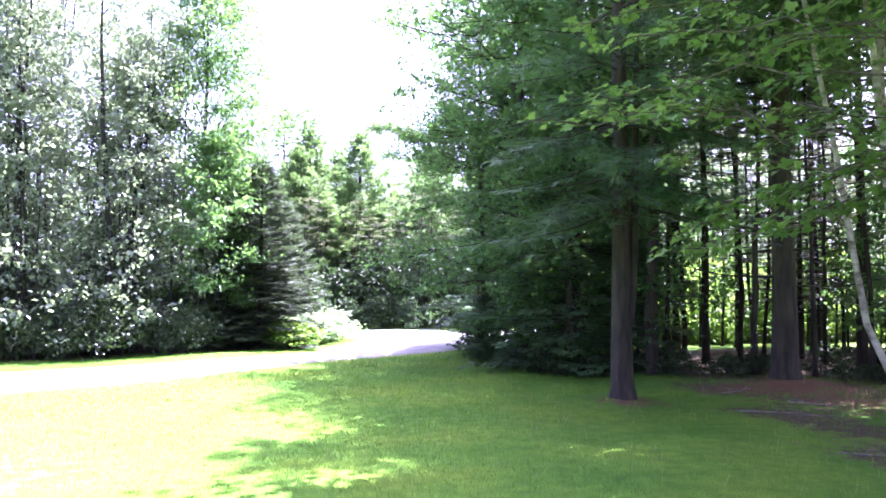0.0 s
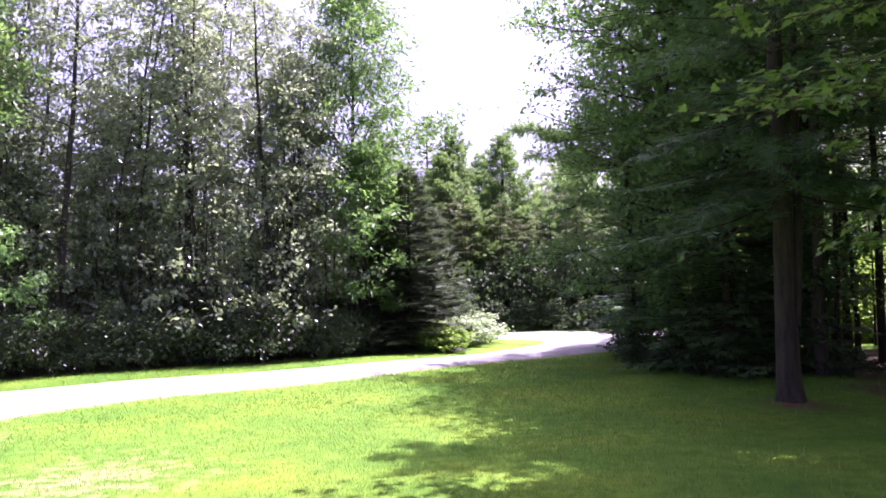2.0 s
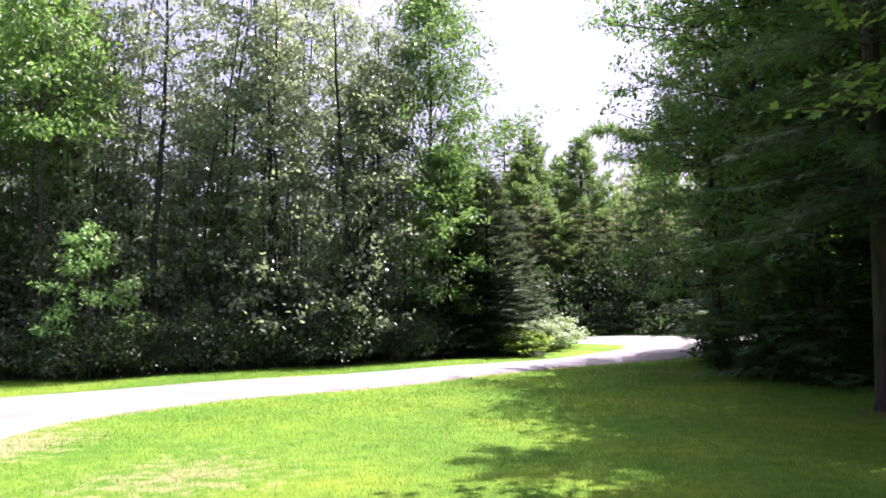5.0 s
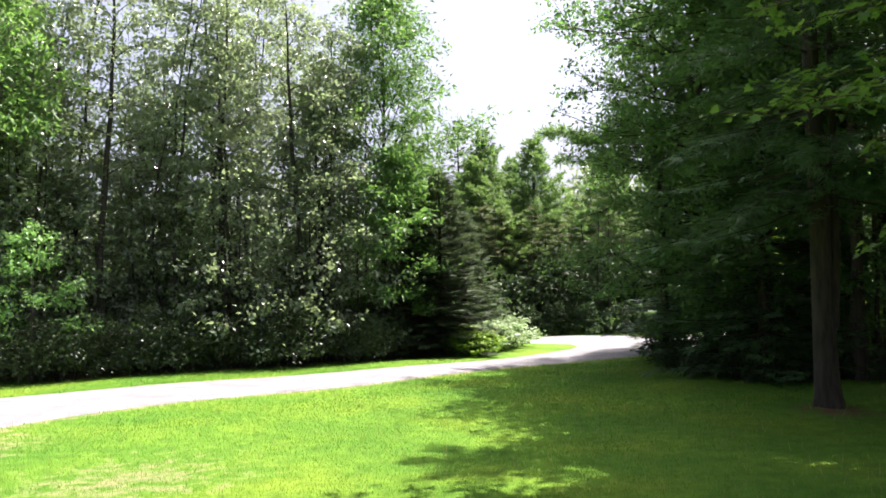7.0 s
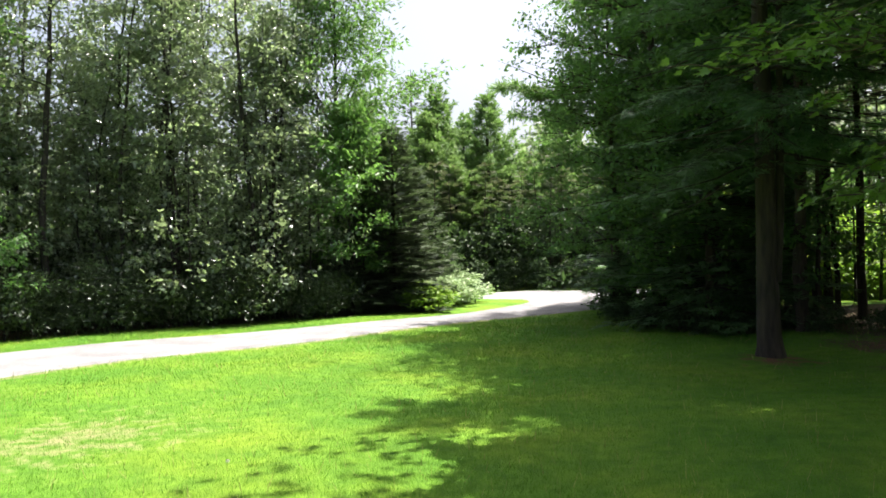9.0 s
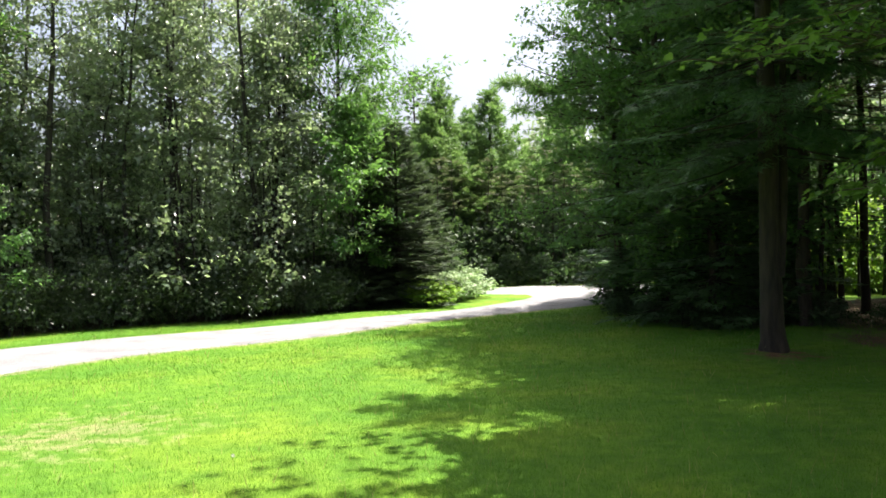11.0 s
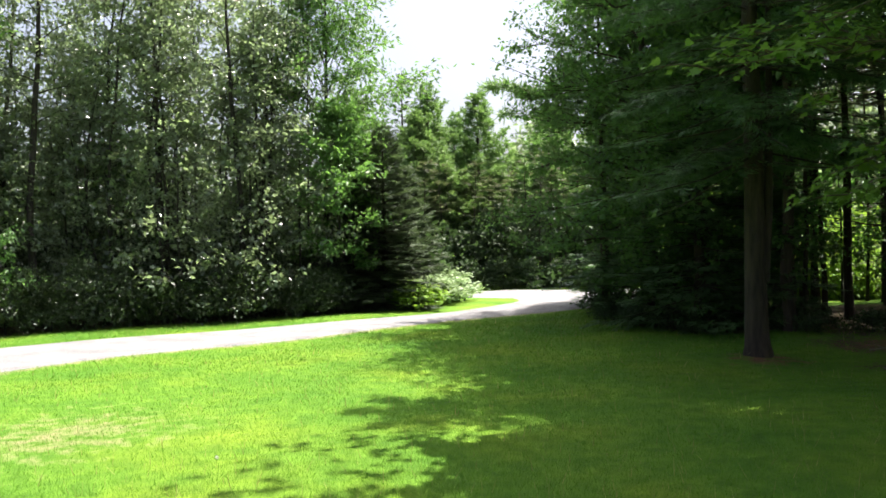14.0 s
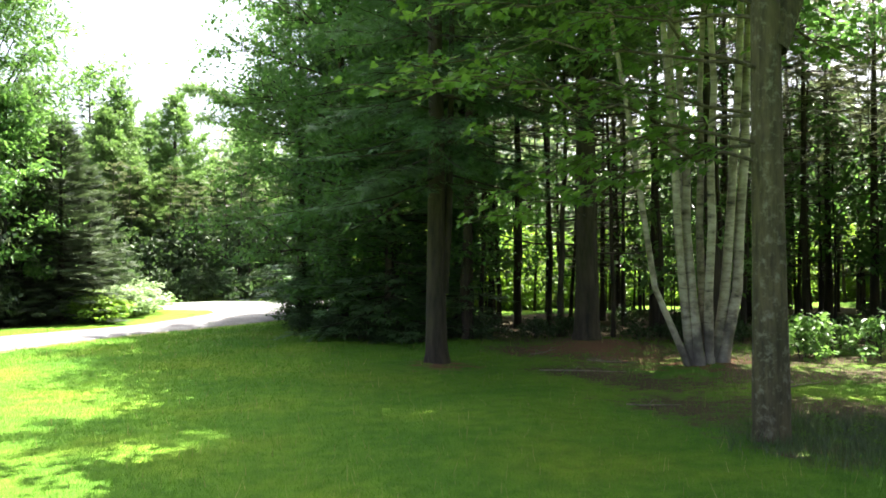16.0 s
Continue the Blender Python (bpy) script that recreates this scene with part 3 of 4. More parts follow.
front_rng = np.random.default_rng(14)
front = []
for h, rad, seed in ((6.4, 1.15, 15), (4.8, 1.0, 16)):
    front.append(plant("young_aspen", "young leafy aspen with foliage down to the ground", "tree", "young aspens at the edge of the wood",
                       broadleaf(np.random.default_rng(seed), h, 0.035, 0.5, rad, 30, 7, 12, (0.08, 0.15), 0.6, (10, 60), wobble=0.06, flat=0.35, spread=0.14, first=0.8, profile=0.5, sides=5), BARK_THIN, LEAF_ASPEN))
for i in range(12):
    u = 4.5 + 8.5 * (i + front_rng.uniform(0, 0.9)) / 12
    m = spot(*foot_point(u, front_rng.uniform(0.4, 1.9)), front_rng.uniform(0, 360), front_rng.uniform(0.75, 1.15))
    if i < 2:
        front[i].matrix_basis = m
    else:
        copy_thing(front[i % 2], m)

# deep trees take the darker undergrowth leaf, to put shade into the depth
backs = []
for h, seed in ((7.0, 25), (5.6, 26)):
    backs.append(plant("woodland_tree", "leafy tree deep in the wood, leaf darkened for depth", "tree", "trees deep in the wood",
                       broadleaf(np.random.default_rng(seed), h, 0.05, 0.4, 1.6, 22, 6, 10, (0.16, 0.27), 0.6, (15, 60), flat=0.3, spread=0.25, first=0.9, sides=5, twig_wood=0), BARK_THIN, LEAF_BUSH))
n = 0
while n < 40:
    u = rng.uniform(-8, 15.5) if n < 26 else rng.uniform(-3, 9)
    x, y = foot_point(u, rng.uniform(4.0, 12.0))
    if y > 25.8 or not clear(x, y, 0.95):
        continue
    m = spot(x, y, rng.uniform(0, 360), rng.uniform(0.85, 1.15) * (1.0 if u < 5 else 0.65))
    if n < 2:
        backs[n].matrix_basis = m
    else:
        copy_thing(backs[n % 2], m)
    n += 1

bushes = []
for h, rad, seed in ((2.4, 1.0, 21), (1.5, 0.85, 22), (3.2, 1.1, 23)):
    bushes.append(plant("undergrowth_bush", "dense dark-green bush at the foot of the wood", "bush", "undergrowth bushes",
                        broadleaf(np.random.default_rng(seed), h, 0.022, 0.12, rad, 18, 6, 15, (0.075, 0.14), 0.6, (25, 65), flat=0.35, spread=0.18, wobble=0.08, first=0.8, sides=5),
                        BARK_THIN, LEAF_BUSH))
n = 0
for i in range(46):
    u, back = -2.0 + 15.4 * (i + rng.uniform(0, 0.8)) / 46, rng.uniform(0.9, 3.4)
    x, y = foot_point(u, back)
    m = spot(x, y, rng.uniform(0, 360), rng.uniform(0.75, 1.3))
    k = int(rng.integers(0, 3))
    if n < 3:
        k = n
        bushes[k].matrix_basis = m
    else:
        copy_thing(bushes[k], m)
    n += 1

for i in range(48):
    u = -3.5 + 17.2 * (i + rng.uniform(0, 0.8)) / 48
    x, y = foot_point(u, rng.uniform(-0.75, -0.2) + 0.075 * max(u - 3.0, 0.0))
    copy_thing(bushes[1 if i % 3 else 0], spot(x, y, rng.uniform(0, 360), rng.uniform(0.5, 0.8)))

ash = plant("ash_tree", "tall leafy ash with upswept branches above the wood", "tree", "",
            broadleaf(np.random.default_rng(31), 10.4, 0.1, 2.6, 2.7, 46, 11, 34, (0.11, 0.2), 0.36, (38, 70), flat=0.2, spread=0.18, droop=0.1, profile=0.5, wobble=0.03),
            BARK_THIN, LEAF_ASH)
ash.matrix_basis = spot(-6.7, 21.8, 40)
copy_thing(ash, spot(-16.2, 17.4, 160, 0.85))
crown_tree = plant("ash_tree", "leafy bright-green ash crown above the dark wood", "tree", "",
                   broadleaf(np.random.default_rng(34), 9.2, 0.08, 5.6, 2.0, 30, 9, 26, (0.13, 0.22), 0.42, (15, 60), flat=0.4, spread=0.2, profile=0.4), BARK_THIN, LEAF_ASH)
crown_tree.matrix_basis = spot(-13.9, 14.8, 30, 0.86, 0.95)
copy_thing(crown_tree, spot(-16.2, 16.0, 210, 1.05))
young = plant("young_ash_tree", "small light-green young tree beside the spruce", "tree", "",
              broadleaf(np.random.default_rng(32), 5.6, 0.05, 1.2, 1.3, 26, 9, 28, (0.1, 0.17), 0.5, (20, 60), flat=0.35, spread=0.13),
              BARK_THIN, LEAF_ASH)
young.matrix_basis = spot(-5.9, 20.6, 10)
lit_bush = plant("young_ash_tree", "bright-green sapling leaning out of the dark wood", "tree", "",
                 broadleaf(np.random.default_rng(33), 3.6, 0.03, 1.0, 1.05, 22, 7, 16, (0.09, 0.16), 0.5, (5, 45), flat=0.6, spread=0.1, first=0.9),
                 BARK_THIN, LEAF_SAPLING)
lit_bush.matrix_basis = spot(-12.55, 14.9, 80, 0.86, 0.95)

spruce = plant("spruce_tree", "dark grey-green spruce with drooping boughs beside the drive", "tree", "spruces",
               conifer(np.random.default_rng(41), 6.0, 0.1, 0.3, 1.5, 34, 9, 0.045, (0.24, 0.42), sprays, 0.065, (-12, 40), 0.7), BARK, NEEDLE_SPRUCE)
spruce.matrix_basis = spot(-4.9, 21.5, 0, 1.05, 0.86)
for x, y, s, t in ((-5.75, 21.4, 0.95, 0.8), (-5.9, 23.2, 1.05, 1.05), (-4.9, 24.6, 0.95, 0.85)):
    copy_thing(spruce, spot(x, y, 70 * s, s, t))

# ---- pale shrub on the verge ----
shrub = []
for h, rad, mat, seed, label in ((0.95, 0.6, LEAF_PALE, 51, "pale whitish-green leafy shrub on the sunlit verge"), (0.7, 0.55, LEAF_FERN, 52, "yellow-green leafy shrub on the sunlit verge")):
    shrub.append(plant("shrub", label, "bush", "shrubs on the verge",
                       broadleaf(np.random.default_rng(seed), h, 0.018, 0.06, rad, 18, 6, 16, (0.08, 0.15), 0.55, (35, 75), flat=0.4, spread=0.08, wobble=0.1, first=0.9, sides=5, droop=0.2),
                       BARK_THIN, mat))
shrub_spots = [((-3.5, 25.2), 0, 1.0), ((-3.8, 24.4), 0, 1.05), ((-4.15, 23.6), 0, 1.0), ((-4.3, 22.9), 0, 1.0),
               ((-4.35, 22.2), 1, 1.0), ((-4.05, 21.0), 1, 0.85), ((-4.3, 21.5), 1, 1.0), ((-3.85, 21.6), 1, 0.8), ((-3.7, 22.5), 0, 0.95), ((-3.5, 23.6), 0, 1.05), ((-3.9, 22.9), 1, 0.85), ((-4.0, 22.3), 1, 0.8), ((-3.6, 24.9), 0, 0.8)]
used = set()
for (x, y), k, s in shrub_spots:
    m = spot(x, y, 97 * x, 1.12 * s, 0.84)
    if k in used:
        copy_thing(shrub[k], m)
    else:
        shrub[k].matrix_basis = m
        used.add(k)

# ---- pines and woods beyond the road ----
pines = []
for h, seed in ((9.0, 61), (8.4, 62)):
    pines.append(plant("pine_tree", "tall white pine with feathery tiered boughs", "tree", "pines beyond the road",
                       conifer(np.random.default_rng(seed), h, 0.14, 2.6, 2.25, 18, 6, 0.055, (0.26, 0.46), tufts, 0.08, (-4, 55), 0.78, 0.1, 0.3, 0.02, dead=5),
                       BARK_PINE, NEEDLE_PINE))


def polar(az, d):
    """A place d metres off, az degrees to the left of +y."""
    return -d * math.sin(radians(az)), d * math.cos(radians(az))


for i, (az, d, s, t) in enumerate(((9.6, 37, 1.3, 1.07), (6.0, 37, 1.25, 1.08), (7.6, 42, 0.95, 0.95), (3.4, 39, 0.8, 0.72), (13.0, 39, 0.9, 0.85), (1.2, 41, 1.0, 0.9), (15, 40, 1.0, 1.05), (4.4, 36, 0.7, 0.6), (10.4, 36, 0.85, 0.85), (0.3, 37, 0.9, 0.9),
                                   (-3, 40, 1.0, 1.0), (-8, 42, 1.0, 1.0), (8.4, 35, 0.8, 0.62), (6.9, 35.5, 0.85, 0.58), (5.2, 40, 0.95, 0.7), (2.6, 36, 0.8, 0.6), (10.9, 41, 1.0, 0.85), (1.0, 36, 0.8, 0.65))):
    m = spot(*polar(az, d), 50 * i, s, t)
    if i < 2:
        pines[i].matrix_basis = m
    else:
        copy_thing(pines[i % 2], m)
spire = plant("spruce_tree", "narrow distant dark spruce spire", "tree", "spruces",
              conifer(np.random.default_rng(63), 12.0, 0.12, 1.0, 1.2, 30, 6, 0.1, (0.4, 0.6), sprays, 0.16, (-15, 30), 0.9), BARK, NEEDLE_SPRUCE)
spire.matrix_basis = spot(*polar(11.45, 50), 0, 1.3, 1.1)
far = []
for h, seed in ((8.0, 71), (6.6, 72)):
    far.append(plant("woodland_tree", "distant leafy tree in the woods beyond the road", "tree", "trees beyond the road",
                     broadleaf(np.random.default_rng(seed), h, 0.09, 1.0, 1.9, 26, 6, 9, (0.24, 0.42), 0.6, (10, 60), flat=0.3, spread=0.3, first=0.9, sides=5, twig_wood=0), BARK, LEAF_ASPEN))
n = 0
for i in range(62):
    az = 50 - 84 * (i + rng.uniform(0, 0.9)) / 46
    az = az + 110 if az < -50 else az
    if 0 < az < 13:
        az = min(az + 0.3, 13)
    if i >= 55:
        az = -10 - 4.5 * (i - 55)
    d = (rng.uniform(46, 60) if -1 < az < 14 else rng.uniform(37, 50)) / max(math.cos(radians(az)), 0.66)
    k = n if n < 2 else int(rng.integers(0, 2))
    m = spot(*polar(az, d), rng.uniform(0, 360), rng.uniform(0.85, 1.2) * (1.25 if az < -4 else 1))
    if n < 2:
        far[k].matrix_basis = m
    else:
        copy_thing(far[k], m)
    n += 1

# ---- trees round the lawn ----


def reaching(rng, a, b, r0, twigs, leaves, leaf, reach, sag=0.1, shape=star_leaves):
    """One limb from a to b with flat layered twigs and its leaves."""
    a, b = np.array(a, float), np.array(b, float)
    t = np.linspace(0, 1, 9)
    ln = np.linalg.norm(b - a)
    pl = a + np.outer(t, b - a) + np.outer(np.sin(t * math.pi) * ln * sag, [0, 0, 1]) + rng.normal(0, 0.03 * ln, (9, 3)) * np.sin(t * math.pi)[:, None]
    pieces = [tube(pl, r0 * (1 - 0.85 * t), 6, 0.05, rng)]
    d = unit(b - a)
    hz = unit(np.cross(d, [0, 0, 1.0]))
    ts = rng.uniform(0.12, 1.0, twigs)
    ts[0] = 1
    st = along(pl, ts)
    turn = rng.uniform(0.3, 1.3, twigs) * rng.choice([-1, 1], twigs)
    td = unit(np.outer(np.cos(turn), d) + np.outer(np.sin(turn), hz) + rng.normal(0, 0.12, (twigs, 3)))
    tl = reach * rng.uniform(0.4, 1.0, twigs) * (1.2 - 0.5 * ts)
    for p, w, c in zip(st, td, tl):
        pieces.append(tube(np.stack([p, p + w * c * 0.5 + [0, 0, 0.04 * c], p + w * c - [0, 0, 0.05 * c]]), [0.007, 0.005, 0.002], 4, 0, rng))
    m = twigs * leaves
    w = np.repeat(np.arange(twigs), leaves)
    pos = st[w] + td[w] * (tl[w] * rng.uniform(0.15, 1.08, m))[:, None] + rng.normal(0, 0.06, (m, 3)) * [1, 1, 0.5]
    ax = unit(td[w] * 0.8 + rng.normal(0, 0.55, (m, 3)) * [1, 1, 0.3] + [0, 0, -0.25])
    L = rng.uniform(leaf[0], leaf[1], m)
    return joined(pieces), shape(pos, ax, unit(rng.normal(0, 0.28, (m, 3)) + [0, 0, 1.0]), L, L * rng.uniform(0.85, 1.1, m), rng)


def with_reaching(made, extra):
    trunk, wood, crown = made
    for w, c in extra:
        wood.append(w)
        crown.append(c)
    return trunk, wood, crown


def fork(rng, start, way, h, r, twigs, leaves, leaf, shape=kite_leaves, sides=10):
    """A second stem that leaves the trunk at start and carries a crown of its own."""
    a = np.array(start, float)
    t = np.linspace(0, 1, 9)
    line = a + np.outer(t * h, [0, 0, 1.0]) + np.outer(np.sqrt(t) * h, [way[0], way[1], 0])
    pieces = [tube(line, r * (1 - 0.85 * t), sides, 0.05, rng)]
    got = [reaching(rng, along(line, np.array([q]))[0], along(line, np.array([q]))[0] + [math.cos(k * 2.4) * 1.9 * (1.1 - q), math.sin(k * 2.4) * 1.9 * (1.1 - q), 0.7], 0.02, twigs, leaves, leaf, 0.9, 0.05, shape)
           for k, q in enumerate(np.linspace(0.4, 0.98, 9))]
    return joined(pieces + [g[0] for g in got]), joined([g[1] for g in got])


def needle_tier(p, a, u, ln, w, r):
    return sprays(p, a, u, ln, ln * 0.16, r)


lawn_rng = np.random.default_rng(81)
# boughs from 6.6 m up are unseen, added to block a sun streak
lawn_tree = plant("hemlock_tree", "large dark hemlock with a forked trunk on the shaded lawn", "tree", "",
                  with_reaching(conifer(lawn_rng, 12.4, 0.15, 2.7, 2.5, 22, 6, 0.032, (0.16, 0.3), sprays, 0.042, (-16, 32), 0.45, 0.14, 0.1, 0.008, sides=14, inner=0.12),
                                [fork(lawn_rng, (0.11, -0.02, 1.0), (0.03, 0.02), 8.0, 0.065, 9, 16, (0.14, 0.26), needle_tier)]
                                + [reaching(lawn_rng, (0, 0, a), (dx, dy, a + dz), 0.016, 26, 16, (0.13, 0.24), 0.75, 0.06, needle_tier) for a, dx, dy, dz in (
                                    (2.9, -1.2, -1.2, -0.5), (3.2, 0.7, -1.4, -0.5), (3.5, -0.3, -1.9, -0.5), (3.7, -1.7, -0.6, -0.4), (3.9, 1.4, -0.9, -0.4), (4.2, -0.9, -1.7, -0.4),
                                    (4.4, 0.5, -1.9, -0.4), (4.7, -1.6, -1.2, -0.3), (5.0, 0.0, -2.1, -0.3), (5.2, 1.4, -1.4, -0.2), (2.6, -1.5, 0.2, -0.4), (3.0, 1.5, 0.3, -0.4), (6.6, 0.2, -2.4, -0.2), (7.0, 0.7, -2.3, 0.0), (7.6, 1.2, -1.9, 0.2), (8.2, 1.5, -1.3, 0.3), (8.8, 1.1, -1.7, 0.4), (9.4, 1.5, -1.0, 0.3))]),
                  BARK, NEEDLE_HEMLOCK, True)
lawn_tree.matrix_basis = spot(2.57, 11.35, 0)
white_pine = plant("pine_tree", "stout dark-barked pine rising from a needle mound", "tree", "",
                   conifer(np.random.default_rng(82), 13.0, 0.21, 4.6, 3.0, 15, 7, 0.07, (0.3, 0.5), tufts, 0.07, (0, 45), 0.6, 0.05, 0.2, 0.008, dead=6, sides=14), BARK_PINE, NEEDLE_PINE)
white_pine.matrix_basis = spot(5.75, 13.35, 0)


mr = np.random.default_rng(91)
boughs = [reaching(mr, (0.1 * b[0] / 3, 0.1 * b[1] / 3, b[2] - 0.3 + 0.1 * b[1]), b, 0.018, tw, 9, (0.06, 0.105), 0.7, sag) for b, tw, sag in (
    ((-3.25, -0.05, 2.8), 24, 0.04), ((-3.0, 0.5, 3.0), 18, 0.05), ((-2.7, 1.4, 3.35), 14, 0.06), ((-2.7, -0.2, 3.45), 16, 0.05), ((-3.0, 0.9, 3.9), 20, 0.08),
    ((-1.9, 1.9, 3.7), 16, 0.06), ((-2.3, 0.4, 2.6), 9, 0.04), ((1.9, 1.2, 3.6), 16, 0.06), ((-2.6, 0.2, 4.6), 22, 0.1), ((-3.6, -0.6, 4.8), 24, 0.1), ((0.6, 2.6, 4.0), 16, 0.06))]
# upper boughs, mostly above the view, added to block sun patches on the lawn
boughs += [reaching(mr, (0, 0, a), b, 0.022, 26, 14, (0.09, 0.14), 1.1, 0.06) for a, b in (
    (4.6, (0.3, 2.2, 5.6)), (5.4, (-0.3, 2.9, 6.6)), (5.8, (1.2, 2.6, 7.2)), (6.2, (0.4, 3.2, 8.0)), (5.6, (0.1, 2.5, 6.9)), (5.0, (-0.8, 2.4, 6.2)), (4.5, (0.1, 3.1, 5.7)), (4.8, (0.8, 2.9, 6.0)), (4.7, (0.5, 2.6, 5.5)), (6.8, (0.0, 3.7, 8.4)), (7.2, (-0.7, 3.9, 8.8)), (7.6, (0.6, 3.8, 9.4)), (8.0, (-0.2, 3.4, 10.0)), (7.0, (-1.3, 3.4, 8.2)), (6.6, (0.9, 4.1, 8.6)))]
# dense boughs out of view, added to fill the lawn shadow's left side
boughs += [reaching(mr, (0, 0, a), b, 0.022, 30, 20, (0.11, 0.17), 1.1, 0.06, kite_leaves) for a, b in (
    (5.4, (-2.6, 1.9, 6.4)), (6.2, (-2.0, 2.4, 7.4)), (7.2, (-1.4, 2.8, 8.6)), (5.9, (-2.4, 1.4, 7.0)), (6.8, (-1.7, 3.1, 7.9)), (5.2, (-2.8, 1.5, 6.0)), (5.5, (-3.0, 2.2, 6.6)), (6.4, (-2.3, 2.8, 7.6)))]
boughs.append(fork(mr, (0.05, 0, 3.3), (0.16, 0.04), 5.0, 0.12, 7, 9, (0.1, 0.16), star_leaves))
boughs += [reaching(mr, (-0.05, 0.1, a), b, 0.02, 24, 12, (0.07, 0.11), 0.7, 0.03) for a, b in ((2.5, (-1.9, 1.3, 1.95)), (2.75, (-1.6, 1.9, 2.25)))]
maple = plant("maple_tree", "smooth grey-barked maple with lichen spots, forking above", "tree", "",
              with_reaching(broadleaf(np.random.default_rng(92), 12.5, 0.148, 5.0, 3.6, 38, 12, 32, (0.12, 0.19), 0.95, (15, 60), kite_leaves, wobble=0.008, flat=0.65, spread=0.25, sides=16, profile=0.4, twig_wood=2, flare=1.1), boughs),
              BARK_MAPLE, LEAF_MAPLE, True)
maple.matrix_basis = spot(4.3, 5.9, 0)

# ---- birch clump ----
birch = thing("birch_clump", "clump of white-barked birch stems rising from one root", "tree")
birch.matrix_basis = spot(6.22, 10.25)
br = np.random.default_rng(101)
for dx, dy, lx, r in ((-0.26, -0.05, -0.15, 0.034), (-0.17, 0.0, -0.061, 0.05), (-0.09, -0.1, -0.046, 0.055), (-0.02, 0.05, -0.028, 0.05), (0.04, -0.1, -0.01, 0.05),
                      (0.09, 0.08, 0.01, 0.045), (0.2, 0.0, 0.042, 0.058), (0.27, -0.08, 0.085, 0.06)):
    tr, wd, cr = broadleaf(br, 11.4 + br.uniform(-1.2, 0.6), r * 1.35, 5.2, 1.9, 18, 7, 22, (0.1, 0.17), 0.7, (20, 60), lean=(lx, br.uniform(-0.03, 0.05)), wobble=0.04, sides=10, spread=0.2, bend=0.55)
    stem = part("stem", smooth(mesh_of("stem", tr[0] + [dx, dy, 0], tr[1], BARK_BIRCH)), birch, "white papery birch stem with dark bands")
    w, c = joined(wd), joined(cr)
    tagged(part("branchwork", smooth(mesh_of("branchwork", w[0] + [dx, dy, 0], w[1], BARK_THIN)), stem), kind="stuff")
    part("foliage", mesh_of("foliage", c[0] + [dx, dy, 0], c[1], LEAF_WOOD), stem)

# ---- edge of the right-hand wood ----
edge = []
for h, rad, base, seed in ((10.5, 3.2, 0.9, 111), (8.8, 2.4, 0.6, 112)):
    edge.append(plant("beech_tree", "leafy beech with branches down to the ground", "tree", "trees at the edge of the wood",
                      broadleaf(np.random.default_rng(seed), h, 0.12, base, rad, 54, 15, 40, (0.065, 0.12), 0.65, (0, 60), flat=0.6, spread=0.12, first=0.35, profile=0.33), BARK, LEAF_WOOD))
for i, (x, y, a, s) in enumerate(((1.75, 17.4, 0, 1.0), (2.8, 16.4, 120, 1.0), (2.7, 20.6, 200, 1.0))):
    if i < 2:
        edge[i].matrix_basis = spot(x, y, a, s)
    else:
        copy_thing(edge[i % 2], spot(x, y, a, s))
# tall trees added so that their crowns shade lawn and birch root
high = plant("beech_tree", "tall beech added to shade the ground with its high crown", "tree", "tall trees of the wood",
             broadleaf(np.random.default_rng(113), 13.0, 0.13, 5.6, 3.6, 36, 10, 34, (0.12, 0.2), 0.65, (5, 60), flat=0.65, spread=0.3, first=0.7, profile=0.35), BARK, LEAF_WOOD)
high.matrix_basis = spot(4.1, 15.6, 0)
# the first stands out of view, to block sun beside the maple
for x, y, a in ((8.3, 6.3, 140), (8.4, 13.6, 60)):
    copy_thing(high, spot(x, y, a, 1.12 if y < 9 else 1.0))
copy_thing(high, spot(3.9, 14.7, 250, 0.85))
hemlocks = plant("hemlock_tree", "soft dark-green hemlock with layered drooping boughs", "tree", "hemlocks at the edge of the wood",
                 conifer(np.random.default_rng(121), 7.0, 0.11, 0.3, 1.9, 30, 8, 0.065, (0.28, 0.48), sprays, 0.08, (-10, 35), 0.6, 0.05, 0.1), BARK, NEEDLE_HEMLOCK)
hemlocks.matrix_basis = spot(2.5, 15.6, 0)
for x, y, s in ((1.9, 18.7, 1.15), (3.5, 15.9, 0.8), (2.2, 22.5, 1.2), (-12.8, 20.2, 1.1)):
    copy_thing(hemlocks, spot(x, y, 80 * x, s))

br2 = np.random.default_rng(122)
plumes = [reaching(br2, (0, 0, 5.15), (-2.5, -0.3, 5.45), 0.035, 26, 12, (0.2, 0.34), 0.55, 0.02, lambda p, a, u, ln, w, r: tufts(p, a, u, ln, ln * 0.14, r)),
          reaching(br2, (0, 0, 4.5), (-2.2, 0.0, 4.85), 0.03, 16, 10, (0.2, 0.34), 0.45, 0.02, lambda p, a, u, ln, w, r: tufts(p, a, u, ln, ln * 0.14, r))]
edge_pine = plant("pine_tree", "dark pine reaching a long bough out over the drive", "tree", "",
                  with_reaching(conifer(br2, 8.5, 0.12, 4.8, 1.7, 12, 6, 0.09, (0.3, 0.5), tufts, 0.06, (0, 45), 0.6), plumes), BARK_PINE, NEEDLE_PINE)
edge_pine.matrix_basis = spot(0.95, 19.3)

